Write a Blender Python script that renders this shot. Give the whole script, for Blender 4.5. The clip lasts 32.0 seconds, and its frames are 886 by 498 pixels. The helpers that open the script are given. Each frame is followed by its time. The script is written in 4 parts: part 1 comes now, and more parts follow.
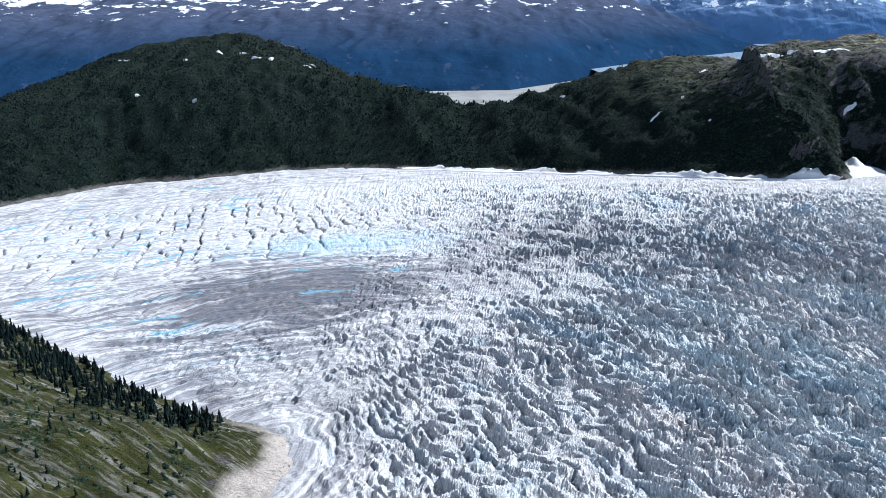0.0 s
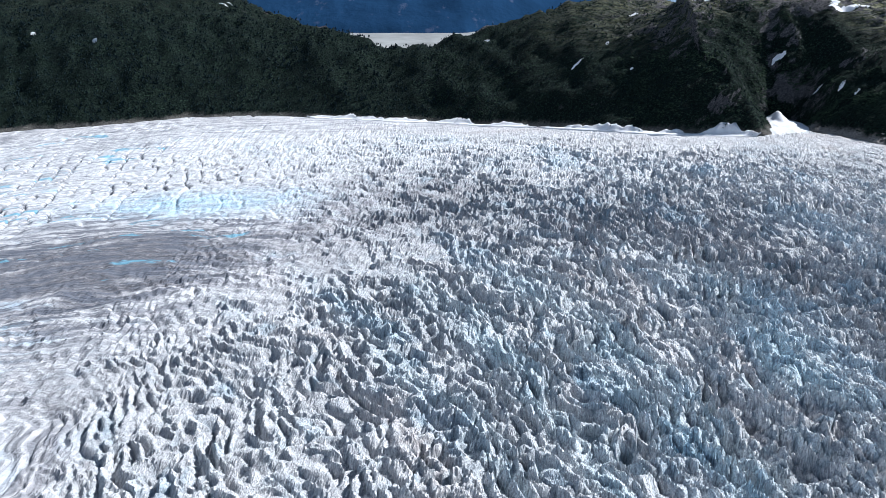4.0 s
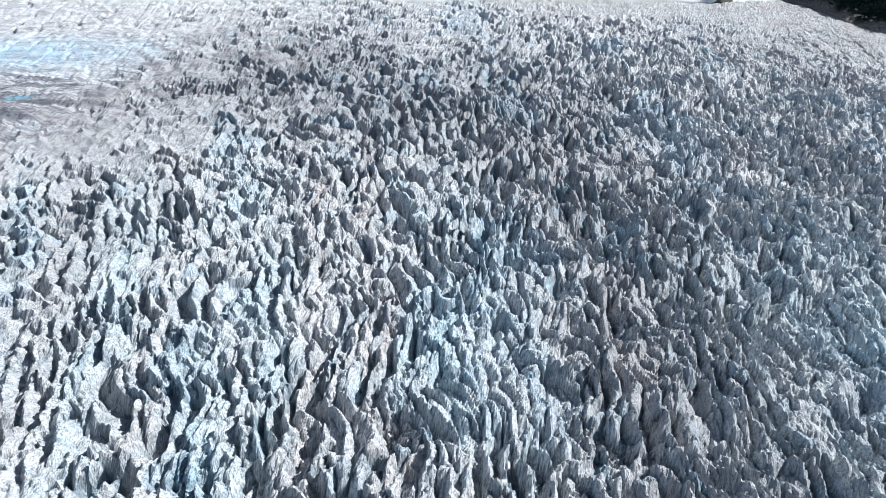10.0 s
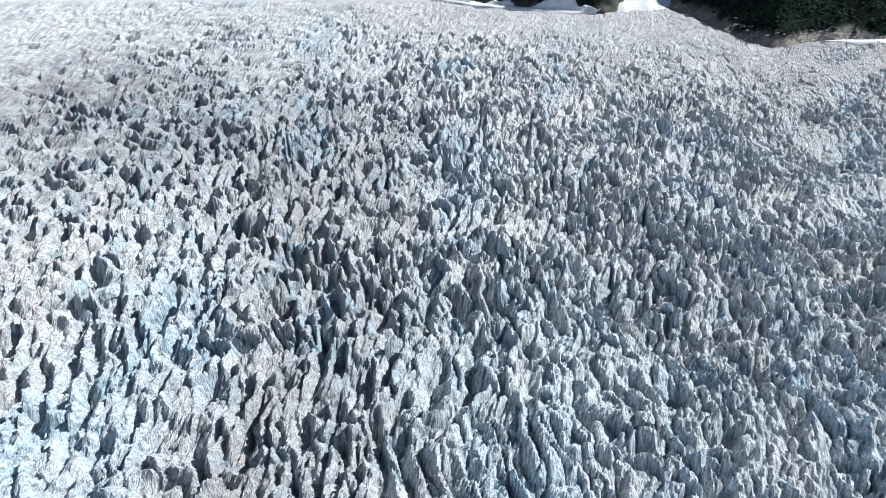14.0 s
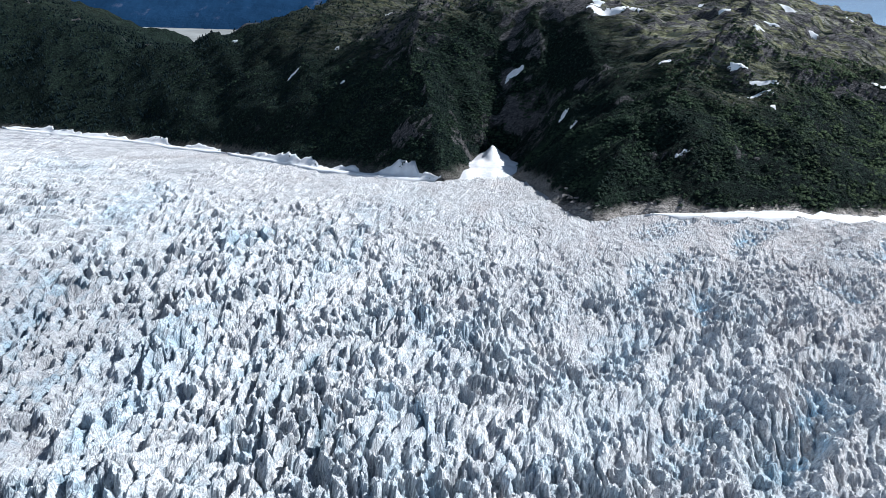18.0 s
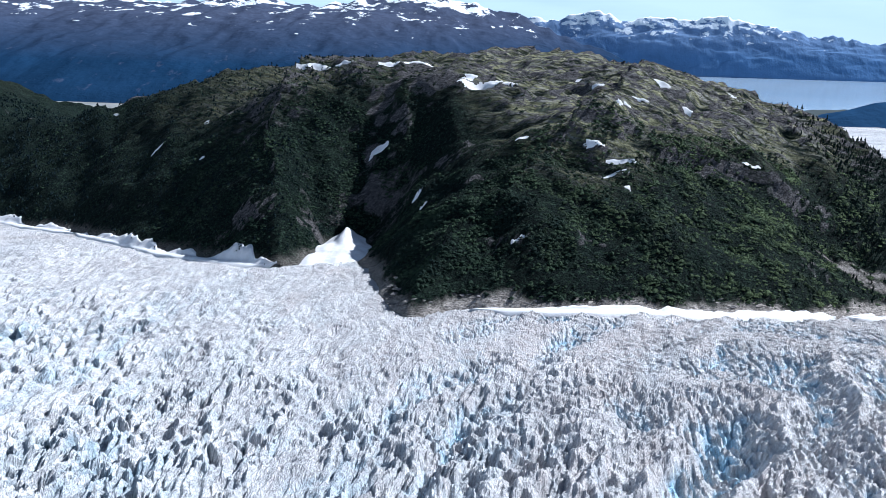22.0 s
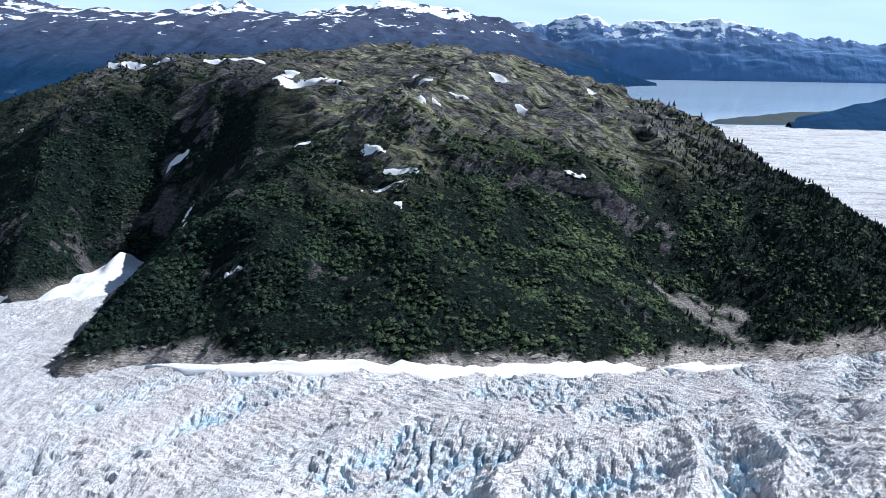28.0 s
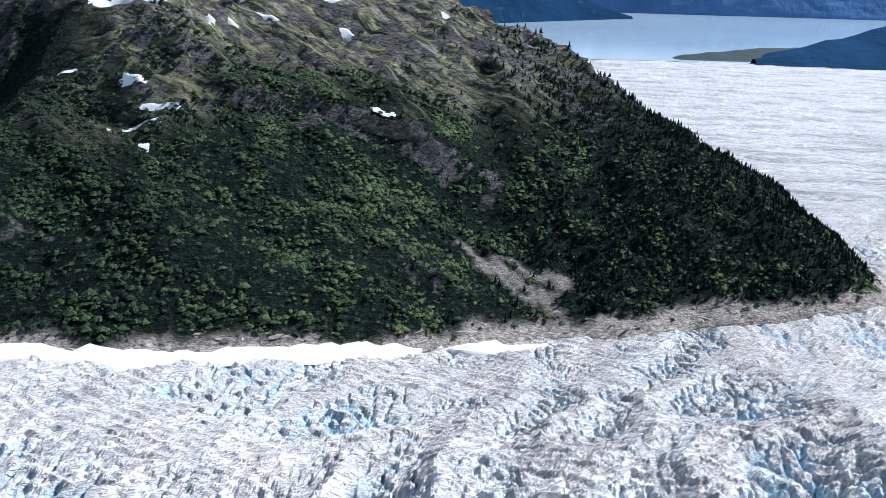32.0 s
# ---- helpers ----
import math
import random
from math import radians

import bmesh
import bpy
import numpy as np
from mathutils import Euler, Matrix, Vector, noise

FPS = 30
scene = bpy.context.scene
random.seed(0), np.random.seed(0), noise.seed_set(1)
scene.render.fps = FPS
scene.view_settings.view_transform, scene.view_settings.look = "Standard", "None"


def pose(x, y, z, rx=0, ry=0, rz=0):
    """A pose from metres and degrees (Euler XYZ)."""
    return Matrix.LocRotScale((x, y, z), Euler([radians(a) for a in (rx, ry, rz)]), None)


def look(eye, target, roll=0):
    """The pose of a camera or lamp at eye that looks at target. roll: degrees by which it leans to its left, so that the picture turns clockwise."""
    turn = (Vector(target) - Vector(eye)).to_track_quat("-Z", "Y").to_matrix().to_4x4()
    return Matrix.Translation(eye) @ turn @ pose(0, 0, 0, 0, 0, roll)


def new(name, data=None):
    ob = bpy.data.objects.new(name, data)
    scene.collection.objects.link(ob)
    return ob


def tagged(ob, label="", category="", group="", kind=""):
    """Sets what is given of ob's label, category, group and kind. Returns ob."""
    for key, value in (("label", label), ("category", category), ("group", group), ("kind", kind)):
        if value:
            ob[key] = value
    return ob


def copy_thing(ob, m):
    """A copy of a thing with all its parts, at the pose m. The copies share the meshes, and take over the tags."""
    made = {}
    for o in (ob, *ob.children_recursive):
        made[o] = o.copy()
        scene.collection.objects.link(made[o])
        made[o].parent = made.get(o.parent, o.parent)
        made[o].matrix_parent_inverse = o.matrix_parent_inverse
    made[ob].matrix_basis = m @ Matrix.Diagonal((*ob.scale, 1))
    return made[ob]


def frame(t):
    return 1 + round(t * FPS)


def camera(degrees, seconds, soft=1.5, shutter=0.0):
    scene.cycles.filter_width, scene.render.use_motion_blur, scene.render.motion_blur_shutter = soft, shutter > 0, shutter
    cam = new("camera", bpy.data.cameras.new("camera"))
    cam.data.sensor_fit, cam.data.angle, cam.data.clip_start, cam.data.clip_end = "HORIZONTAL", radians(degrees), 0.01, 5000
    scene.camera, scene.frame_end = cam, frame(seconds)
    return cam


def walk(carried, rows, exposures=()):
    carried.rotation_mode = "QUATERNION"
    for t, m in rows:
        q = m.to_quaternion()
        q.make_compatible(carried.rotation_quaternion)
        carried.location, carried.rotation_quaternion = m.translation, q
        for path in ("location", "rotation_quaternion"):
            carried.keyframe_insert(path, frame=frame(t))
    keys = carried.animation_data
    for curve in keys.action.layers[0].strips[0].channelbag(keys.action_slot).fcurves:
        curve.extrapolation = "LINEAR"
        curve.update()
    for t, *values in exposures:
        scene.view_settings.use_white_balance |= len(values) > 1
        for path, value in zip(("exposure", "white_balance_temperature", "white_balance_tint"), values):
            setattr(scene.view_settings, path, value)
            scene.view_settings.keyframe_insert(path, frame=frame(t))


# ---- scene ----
cam = camera(60.4, 32.0, soft=0.8)
METRES, EYE, TILT, LEAN, TURN = 1100.0, 145.0, -5.0, -2.6, 0.0
ROWS = [
    (0.0, 0.0, 0.0, 0.0, -0.84, -13.02, 3.65),
    (0.5, 0.0139, 0.0095, -0.0012, -1.33, -13.55, 3.58),
    (1.0, 0.028, 0.0179, -0.0022, -1.73, -13.97, 3.59),
    (1.5, 0.0421, 0.0269, -0.0033, -1.91, -14.29, 3.66),
    (2.0, 0.0562, 0.0352, -0.0042, -1.97, -14.61, 3.73),
    (2.5, 0.0702, 0.0436, -0.0051, -1.98, -15.05, 3.69),
    (3.0, 0.0843, 0.0521, -0.006, -2.02, -15.6, 3.51),
    (3.5, 0.0983, 0.0604, -0.0067, -2.08, -16.28, 3.25),
    (5.5, 0.1558, 0.0935, -0.0094, 1.02, -21.19, 0.79),
    (6.0, 0.1695, 0.1023, -0.0104, 2.65, -22.78, 0.28),
    (6.5, 0.1835, 0.1103, -0.0109, 3.9, -24.07, 0.28),
    (7.0, 0.1976, 0.118, -0.0113, 4.48, -25.01, 0.62),
    (7.5, 0.2116, 0.126, -0.0118, 4.55, -25.65, 0.91),
    (8.0, 0.2254, 0.1341, -0.0123, 4.39, -26.3, 1.03),
    (8.5, 0.2395, 0.1419, -0.0127, 4.16, -26.95, 1.04),
    (9.0, 0.2535, 0.1497, -0.0133, 3.92, -27.56, 1.05),
    (9.5, 0.2673, 0.1578, -0.0139, 3.75, -28.11, 1.06),
    (10.0, 0.2813, 0.1657, -0.0146, 3.67, -28.53, 1.15),
    (10.5, 0.2951, 0.1738, -0.0151, 3.6, -28.89, 1.26),
    (11.0, 0.309, 0.1817, -0.0159, 3.58, -29.07, 1.35),
    (11.5, 0.3226, 0.1898, -0.0167, 3.56, -29.07, 1.51),
    (12.0, 0.3362, 0.1981, -0.0176, 3.55, -28.84, 1.8),
    (12.5, 0.3497, 0.2062, -0.0184, 3.45, -28.53, 2.14),
    (13.0, 0.3637, 0.214, -0.0193, 3.34, -28.3, 2.5),
    (13.5, 0.3769, 0.2222, -0.0201, 3.17, -28.23, 2.56),
    (15.5, 0.4311, 0.2533, -0.0231, 1.78, -26.11, 2.04),
    (16.0, 0.4443, 0.2619, -0.0242, 1.24, -24.6, 1.83),
    (16.5, 0.4573, 0.2704, -0.0252, 0.91, -22.77, 1.47),
    (17.0, 0.47, 0.2793, -0.0265, 0.86, -20.71, 1.08),
    (17.5, 0.4832, 0.287, -0.0271, 0.84, -18.73, 1.1),
    (18.0, 0.4963, 0.2948, -0.0275, 0.74, -16.99, 1.43),
    (18.5, 0.5093, 0.3027, -0.0282, 0.41, -15.56, 1.94),
    (19.0, 0.5222, 0.3108, -0.0292, -0.04, -14.47, 2.29),
    (19.5, 0.5351, 0.3193, -0.0303, -0.53, -13.65, 2.39),
    (20.0, 0.5479, 0.3272, -0.0313, -0.95, -13.07, 2.27),
    (20.5, 0.5607, 0.3356, -0.0322, -1.2, -12.7, 1.99),
    (21.0, 0.5737, 0.3438, -0.033, -1.32, -12.45, 1.68),
    (21.5, 0.5855, 0.3513, -0.0338, -1.35, -12.09, 1.25),
    (22.0, 0.5983, 0.3596, -0.0348, -0.85, -11.4, 0.95),
    (22.5, 0.611, 0.3681, -0.0358, 0.29, -10.44, 0.96),
    (23.0, 0.6233, 0.3762, -0.0367, 1.94, -9.44, 1.27),
    (23.5, 0.6361, 0.3845, -0.0376, 3.44, -8.91, 1.77),
    (24.0, 0.6487, 0.3932, -0.0388, 4.28, -8.87, 2.32),
    (24.5, 0.6613, 0.4018, -0.04, 4.19, -9.18, 2.73),
    (25.0, 0.6738, 0.4103, -0.0409, 3.42, -9.39, 2.89),
    (25.5, 0.6867, 0.4188, -0.0417, 2.62, -9.27, 3.06),
    (27.5, 0.7372, 0.4493, -0.0445, 0.53, -10.13, 2.22),
    (28.0, 0.7499, 0.4578, -0.0455, 0.14, -10.74, 1.67),
    (28.5, 0.7626, 0.4661, -0.0466, -0.26, -11.29, 1.22),
    (29.0, 0.7751, 0.4744, -0.0475, -0.63, -11.81, 0.9),
    (29.5, 0.7873, 0.4826, -0.0485, -0.92, -12.27, 0.79),
    (30.0, 0.8, 0.4908, -0.0494, -1.0, -12.72, 0.94),
    (30.5, 0.8124, 0.4989, -0.0505, -0.94, -13.18, 1.04),
    (31.0, 0.8249, 0.5071, -0.051, -0.77, -13.88, 1.05),
    (31.5, 0.8372, 0.5155, -0.0517, -0.6, -14.71, 1.0),
    (32.0, 0.8494, 0.524, -0.0528, -0.55, -15.52, 0.98),
]
EXPOSURES = [(0.0, 0.78, 5700.0, 7.0), (3.5, 0.7, 5750.0, 7.0), (7.0, 0.5, 5950.0, 7.0), (14.0, 0.48, 6000.0, 5.0), (17.0, 0.58, 5950.0, 5.0), (19.0, 0.6, 5600.0, 6.0),
             (24.0, 0.6, 5520.0, 8.0), (32.0, 0.68, 5680.0, 7.0)]
walk(cam, [(t, pose(0, 0, EYE, TILT, LEAN, TURN) @ pose(METRES * x, METRES * y, METRES * z, 90 + pitch, roll, yaw)) for t, x, y, z, yaw, pitch, roll in ROWS],
     exposures=EXPOSURES)

# ---- world and sun ----
SUN_DIR = Vector((0.69, 0.33, 0.69)).normalized()
world = bpy.data.worlds.new("sky")
scene.world = world
world.use_nodes = True
wn, wl = world.node_tree.nodes, world.node_tree.links
wn.clear()
sky = wn.new("ShaderNodeTexSky")
sky.sky_type = "NISHITA"
sky.sun_disc = False
sky.sun_elevation = math.asin(SUN_DIR.z)
sky.sun_rotation = math.atan2(SUN_DIR.x, SUN_DIR.y)
sky.altitude, sky.air_density, sky.dust_density, sky.ozone_density = 1200, 0.6, 0.0, 4.0
w_bg = wn.new("ShaderNodeBackground")
w_bg.inputs["Strength"].default_value = 0.05
w_out = wn.new("ShaderNodeOutputWorld")
wl.new(w_bg.outputs[0], w_out.inputs[0])
# thin high cloud, streaked along the horizon
w_co = wn.new("ShaderNodeTexCoord")
w_map = wn.new("ShaderNodeMapping")
w_map.inputs["Scale"].default_value = (2.0, 2.0, 14.0)
w_nz = wn.new("ShaderNodeTexNoise")
w_nz.inputs["Scale"].default_value = 2.2
w_nz.inputs["Detail"].default_value = 6
w_rp = wn.new("ShaderNodeMapRange")
w_rp.inputs["From Min"].default_value, w_rp.inputs["From Max"].default_value = 0.28, 0.60
w_rp.inputs["To Min"].default_value, w_rp.inputs["To Max"].default_value = 0.65, 1.0
w_mx = wn.new("ShaderNodeMix")
w_mx.data_type = "RGBA"
w_mx.inputs["B"].default_value = (9.6, 12.0, 14.4, 1)
wl.new(w_co.outputs["Generated"], w_map.inputs["Vector"])
wl.new(w_map.outputs[0], w_nz.inputs["Vector"])
wl.new(w_nz.outputs["Fac"], w_rp.inputs["Value"])
# the cloud thins out upwards
w_sep = wn.new("ShaderNodeSeparateXYZ")
w_up = wn.new("ShaderNodeMapRange")
w_up.inputs["From Min"].default_value, w_up.inputs["From Max"].default_value = 0.12, 0.45
w_up.inputs["To Min"].default_value, w_up.inputs["To Max"].default_value = 1.0, 0.12
w_mul = wn.new("ShaderNodeMath")
w_mul.operation = "MULTIPLY"
wl.new(w_co.outputs["Generated"], w_sep.inputs[0])
wl.new(w_sep.outputs[2], w_up.inputs["Value"])
wl.new(w_rp.outputs[0], w_mul.inputs[0])
wl.new(w_up.outputs[0], w_mul.inputs[1])
wl.new(w_mul.outputs[0], w_mx.inputs["Factor"])
wl.new(sky.outputs[0], w_mx.inputs["A"])
wl.new(w_mx.outputs["Result"], w_bg.inputs["Color"])

sun = new("sun", bpy.data.lights.new("sun", "SUN"))
sun.data.energy, sun.data.angle, sun.data.color = 5.0, radians(0.53), (1.0, 0.97, 0.93)
sun.matrix_world = look(SUN_DIR * 500, (0, 0, 0))

# ---- the lie of the land: ice surface, shores and hills, as functions of x and y ----
RNG = np.random.default_rng(7)
GRADS = RNG.normal(size=(4096, 2))
GRADS /= np.linalg.norm(GRADS, axis=1)[:, None]
RANDS = RNG.random((4096, 4))


def hashed(ix, iy, seed):
    h = (ix.astype(np.int64) * 73856093) ^ (iy.astype(np.int64) * 19349663) ^ (seed * 83492791)
    h = (h ^ (h >> 13)) * 1274126177
    return ((h ^ (h >> 16)) & 4095).astype(np.int64)


def gnoise(x, y, seed=0):
    """Gradient noise, about -1 to 1."""
    ix, iy = np.floor(x), np.floor(y)
    fx, fy = x - ix, y - iy
    u, v = fx * fx * fx * (fx * (fx * 6 - 15) + 10), fy * fy * fy * (fy * (fy * 6 - 15) + 10)
    total = 0
    for dx in (0, 1):
        for dy in (0, 1):
            g = GRADS[hashed(ix + dx, iy + dy, seed)]
            w = (u if dx else 1 - u) * (v if dy else 1 - v)
            total = total + w * (g[..., 0] * (fx - dx) + g[..., 1] * (fy - dy))
    return total * 1.5


def fbm(x, y, seed=0, octaves=4):
    total, amp = 0, 1.0
    for i in range(octaves):
        total = total + amp * gnoise(x, y, seed + i)
        x, y, amp = x * 2.03 + 11.3, y * 2.03 - 7.1, amp * 0.5
    return total


def step(a, b, x):
    u = np.clip((x - a) / (b - a), 0, 1)
    return u * u * (3 - 2 * u)


def cells(x, y, seed):
    """Voronoi cells: distance to the nearest and second nearest middle, the nearest cell's four random numbers, the way from its middle."""
    ix, iy = np.floor(x), np.floor(y)
    f1 = np.full(x.shape, 9.0)
    f2 = np.full(x.shape, 9.0)
    who = np.zeros(x.shape, np.int64)
    vx, vy = np.zeros(x.shape), np.zeros(x.shape)
    for dx in (-1, 0, 1):
        for dy in (-1, 0, 1):
            h = hashed(ix + dx, iy + dy, seed)
            px, py = x - ix - dx - RANDS[h, 0], y - iy - dy - RANDS[h, 1]
            d = np.hypot(px, py)
            near = d < f1
            f2 = np.where(near, f1, np.minimum(f2, d))
            f1 = np.where(near, d, f1)
            who = np.where(near, h, who)
            vx, vy = np.where(near, px, vx), np.where(near, py, vy)
    return f1, f2, RANDS[who], vx, vy


def ice_level(x, y):
    """The glacier's mean surface."""
    z = -39.6 + 0.0591 * x - 0.0815 * y
    z = z - 13 * np.exp(-((x + 130) ** 2 + (y - 420) ** 2) / 170 ** 2)
    z = z + 28 * step(900, 1500, y) * step(300, -300, x)
    z = z - 34 * step(720, 1050, x) * step(690, 880, y)
    low = step(900, 1500, y) * step(900, 1150, x)
    z = z * (1 - low) + (-128 - 0.009 * (y - 1200)) * low
    return np.maximum(z, -230)


# the far shore: where the hills meet the ice, then round behind them
SHORE = np.array([(-1500, 1180), (-1000, 1170), (-713, 1233), (-576, 1350), (-419, 1348), (-270, 1368), (-125, 1359), (18, 1312),
                  (151, 1258), (282, 1170), (343, 1120), (427, 1040), (500, 992), (543, 970), (570, 1000), (591, 1042), (603, 1000), (624, 915),
                  (634, 838), (649, 824), (693, 832), (755, 822), (840, 828), (926, 859), (985, 879), (1050, 897), (1137, 913), (1176, 924),
                  (1200, 970), (1228, 1050), (1240, 1190), (1215, 1450), (1120, 1700), (760, 1790), (360, 1740), (150, 1720),
                  (130, 2100), (-250, 2600), (-760, 2600), (-1500, 2300)], float)
# the near shore: the wooded knoll on this side
KNOLL = np.array([(-83, 374), (-75, 345), (-82, 300), (-92, 240), (-110, 150), (-190, 40), (-360, -60), (-700, -60), (-900, 250), (-820, 640),
                  (-480, 720), (-395, 640), (-300, 548), (-200, 462), (-130, 415)], float)
RISE_X = np.array([-1500, -1150, -960, -700, -500, -350, -200, -50, 60, 150, 250, 385, 520, 660, 850, 1000, 1150, 1400], float)
RISE_H = np.array([40, 75, 125, 234, 257, 236, 214, 188, 138, 138, 166, 195, 191, 184, 186, 168, 140, 130], float)


def from_shore(x, y, poly):
    """Signed distance from a closed shore (positive on land), and the nearest point of it."""
    best = np.full(x.shape, 1e18)
    nx, ny = np.zeros(x.shape), np.zeros(x.shape)
    inside = np.zeros(x.shape, bool)
    for (ax, ay), (bx, by) in zip(poly, np.roll(poly, -1, axis=0)):
        ex, ey = bx - ax, by - ay
        k = np.clip(((x - ax) * ex + (y - ay) * ey) / (ex * ex + ey * ey), 0, 1)
        qx, qy = ax + k * ex, ay + k * ey
        d = (x - qx) ** 2 + (y - qy) ** 2
        m = d < best
        best, nx, ny = np.where(m, d, best), np.where(m, qx, nx), np.where(m, qy, ny)
        if ay != by:
            inside ^= ((ay > y) != (by > y)) & (x < ax + (y - ay) * ex / ey)
    return np.where(inside, 1, -1) * np.sqrt(best), nx, ny


GULLY = np.array([(596, 1020), (630, 1058), (604, 1092), (612, 1150), (640, 1195)], float)


def along(x, y, line):
    """Distance from an open line, and how far along it (0 to 1) the nearest point lies."""
    best, at = np.full(x.shape, 1e18), np.zeros(x.shape)
    n = len(line) - 1
    for i in range(n):
        (ax, ay), (bx, by) = line[i], line[i + 1]
        ex, ey = bx - ax, by - ay
        k = np.clip(((x - ax) * ex + (y - ay) * ey) / (ex * ex + ey * ey), 0, 1)
        d = (x - ax - k * ex) ** 2 + (y - ay - k * ey) ** 2
        m = d < best
        best, at = np.where(m, d, best), np.where(m, (i + k) / n, at)
    return np.sqrt(best), at


def slab_at(x, y):
    """The bare rock slabs low on the eastern slope, 0 to 1."""
    u = x - 985 + 0.8 * (y - 917) + 12 * fbm(x / 22, y / 12, 203, 4)
    return step(0.30, 0.55, np.exp(-((u / 25) ** 2 + ((y - 917 + 7 * fbm(x / 20, y / 12, 204, 4)) / 15) ** 2) ** 2)) * step(-0.5, -0.1, fbm((x + y) / 9, y / 22, 206, 3))


CRAGS = [(943, 965, 15, 8), (973, 964, 12, 9), (820, 919, 15, 5), (782, 927, 11, 5), (897, 964, 24, 6), (768, 874, 10, 6), (690, 1037, 17, 18), (724, 857, 13, 7), (931, 893, 11, 4), (1044, 949, 11, 5),
         (471, 1182, 18, 11), (513, 1025, 24, 11), (563, 1030, 13, 9), (705, 973, 17, 11), (711, 878, 15, 9), (748, 1092, 14, 11), (662, 1158, 18, 14), (1030, 903, 15, 6), (860, 1010, 20, 7), (640, 1120, 10, 16)]


def crag_at(x, y):
    """Outcrops of bare rock that break through the scrub, 0 to 1."""
    u, v = x + 14 * fbm(x / 18, y / 11, 203, 5), y + 9 * fbm(x / 18, y / 11, 204, 5)
    total = 0 * x
    for cx, cy, rx, ry in CRAGS:
        total = total + np.exp(-(((u - cx) / rx) ** 2 + ((v - cy) / ry) ** 2) ** 2)
    return np.clip(total, 0, 1) * step(-0.25, 0.3, fbm(x / 6 + y / 20, y / 3.2 - x / 15, 208, 3) + 0.25)


def hills(x, y):
    """Height of the far hills, distance inland, and how bare and rocky the ground is."""
    wob = 7 * fbm(x / 60, y / 60, 31, 3)
    d, nx, ny = from_shore(x + wob, y + 7 * fbm(x / 60, y / 60, 41, 3), SHORE)
    base = ice_level(nx, ny)
    rise = np.interp(x, RISE_X, RISE_H)
    steep = np.exp(-((x - 580) / 110) ** 2) * step(1330, 1200, y)
    reach = 190 - 55 * steep + 85 * step(50, -150, x)
    land = np.maximum(d, 0)
    z = base + rise * (1 - np.exp(-(land / reach) ** 1.12))
    z = z + 24 * np.exp(-((x - 705) / 75) ** 2 - ((y - 1135) / 75) ** 2) + 12 * np.exp(-((x - 640) / 60) ** 2 - ((y - 1215) / 50) ** 2)
    # the spur's brow lies back, the summit's front edge stands up, the ground falls away behind it
    z = z - 16 * np.exp(-((x - 765) / 80) ** 2 - ((y - 925) / 58) ** 2) - 13 * np.exp(-((x - 1000) / 45) ** 2 - ((y - 945) / 30) ** 2)
    z = z + 15 * np.exp(-((x - 650) / 70) ** 2 - ((y - 1165) / 40) ** 2) - 13 * np.exp(-((x - 590) / 100) ** 2 - ((y - 1400) / 90) ** 2)
    # a broken ledge across the upper slope
    lip = y - np.interp(x, [780, 805, 870, 940, 1000], [935, 948, 972, 966, 975])
    z = z + 9 * step(-4, 3, lip + 3 * gnoise(x / 18, y / 18, 47)) * step(45, 10, lip) * step(815, 838, x) * step(985, 930, x)
    g, at = along(x, y, GULLY)
    z = z - 14 * np.exp(-(g / 25) ** 2) * (1 - 0.7 * at)
    inland = step(4, 60, land)
    z = z + inland * (7 * fbm(x / 130, y / 130, 51, 3) + 4.5 * (0.5 - np.abs(gnoise((x + 0.5 * y) / 62, (y - 0.4 * x) / 120, 57)) * 2) + 2.6 * (1 - 2 * np.abs(gnoise(x / 46 + 0.3 * gnoise(x / 90, y / 90, 60), y / 30, 61))) )
    ridge = 1 - np.abs(gnoise(x / 22 + y / 60, y / 13, 63)) * 2
    z = z + step(2, 20, land) * (1.3 * ridge + 0.7 * gnoise(x / 7, y / 7, 65))
    # terraces of bare rock across the high ground
    z = z + step(90, 170, land) * 4.2 * (1 - 2.2 * np.abs(gnoise(x / 34 + 0.5 * gnoise(x / 50, y / 50, 68), (y + 0.2 * x) / 11, 69)))
    # outcrops, cracked across
    z = z + crag_at(x, y) * (1.2 + 2.6 * (0.5 - np.abs(gnoise(x / 9 + y / 15, y / 5 - x / 18, 70)) * 2))
    # broken ledges of the ice-scoured rim
    rim = step(-2, 3, land) * step(26, 12, land)
    z = z + rim * 1.7 * (0.6 - np.abs(gnoise(x / 9 + y / 12, y / 7 - x / 30, 67)) * 2)
    z = np.where(d < 0, np.minimum(base, ice_level(x, y)) - 6 - 0.4 * np.minimum(-d, 60), z)
    return z, d


def knoll(x, y):
    d, nx, ny = from_shore(x + 5 * fbm(x / 40, y / 40, 71, 3), y + 5 * fbm(x / 40, y / 40, 81, 3), KNOLL)
    land = np.maximum(d, 0)
    base = ice_level(nx, ny)
    z = base + 50 * (1 - np.exp(-land / 85)) + step(0, 40, land) * 3 * fbm(x / 50, y / 50, 83, 4) + step(0, 12, land) * 0.9 * gnoise(x / 6 + y / 12, y / 6, 85)
    z = np.where(d < 0, np.minimum(base, ice_level(x, y)) - 5 - 0.4 * np.minimum(-d, 50), z)
    return z, d

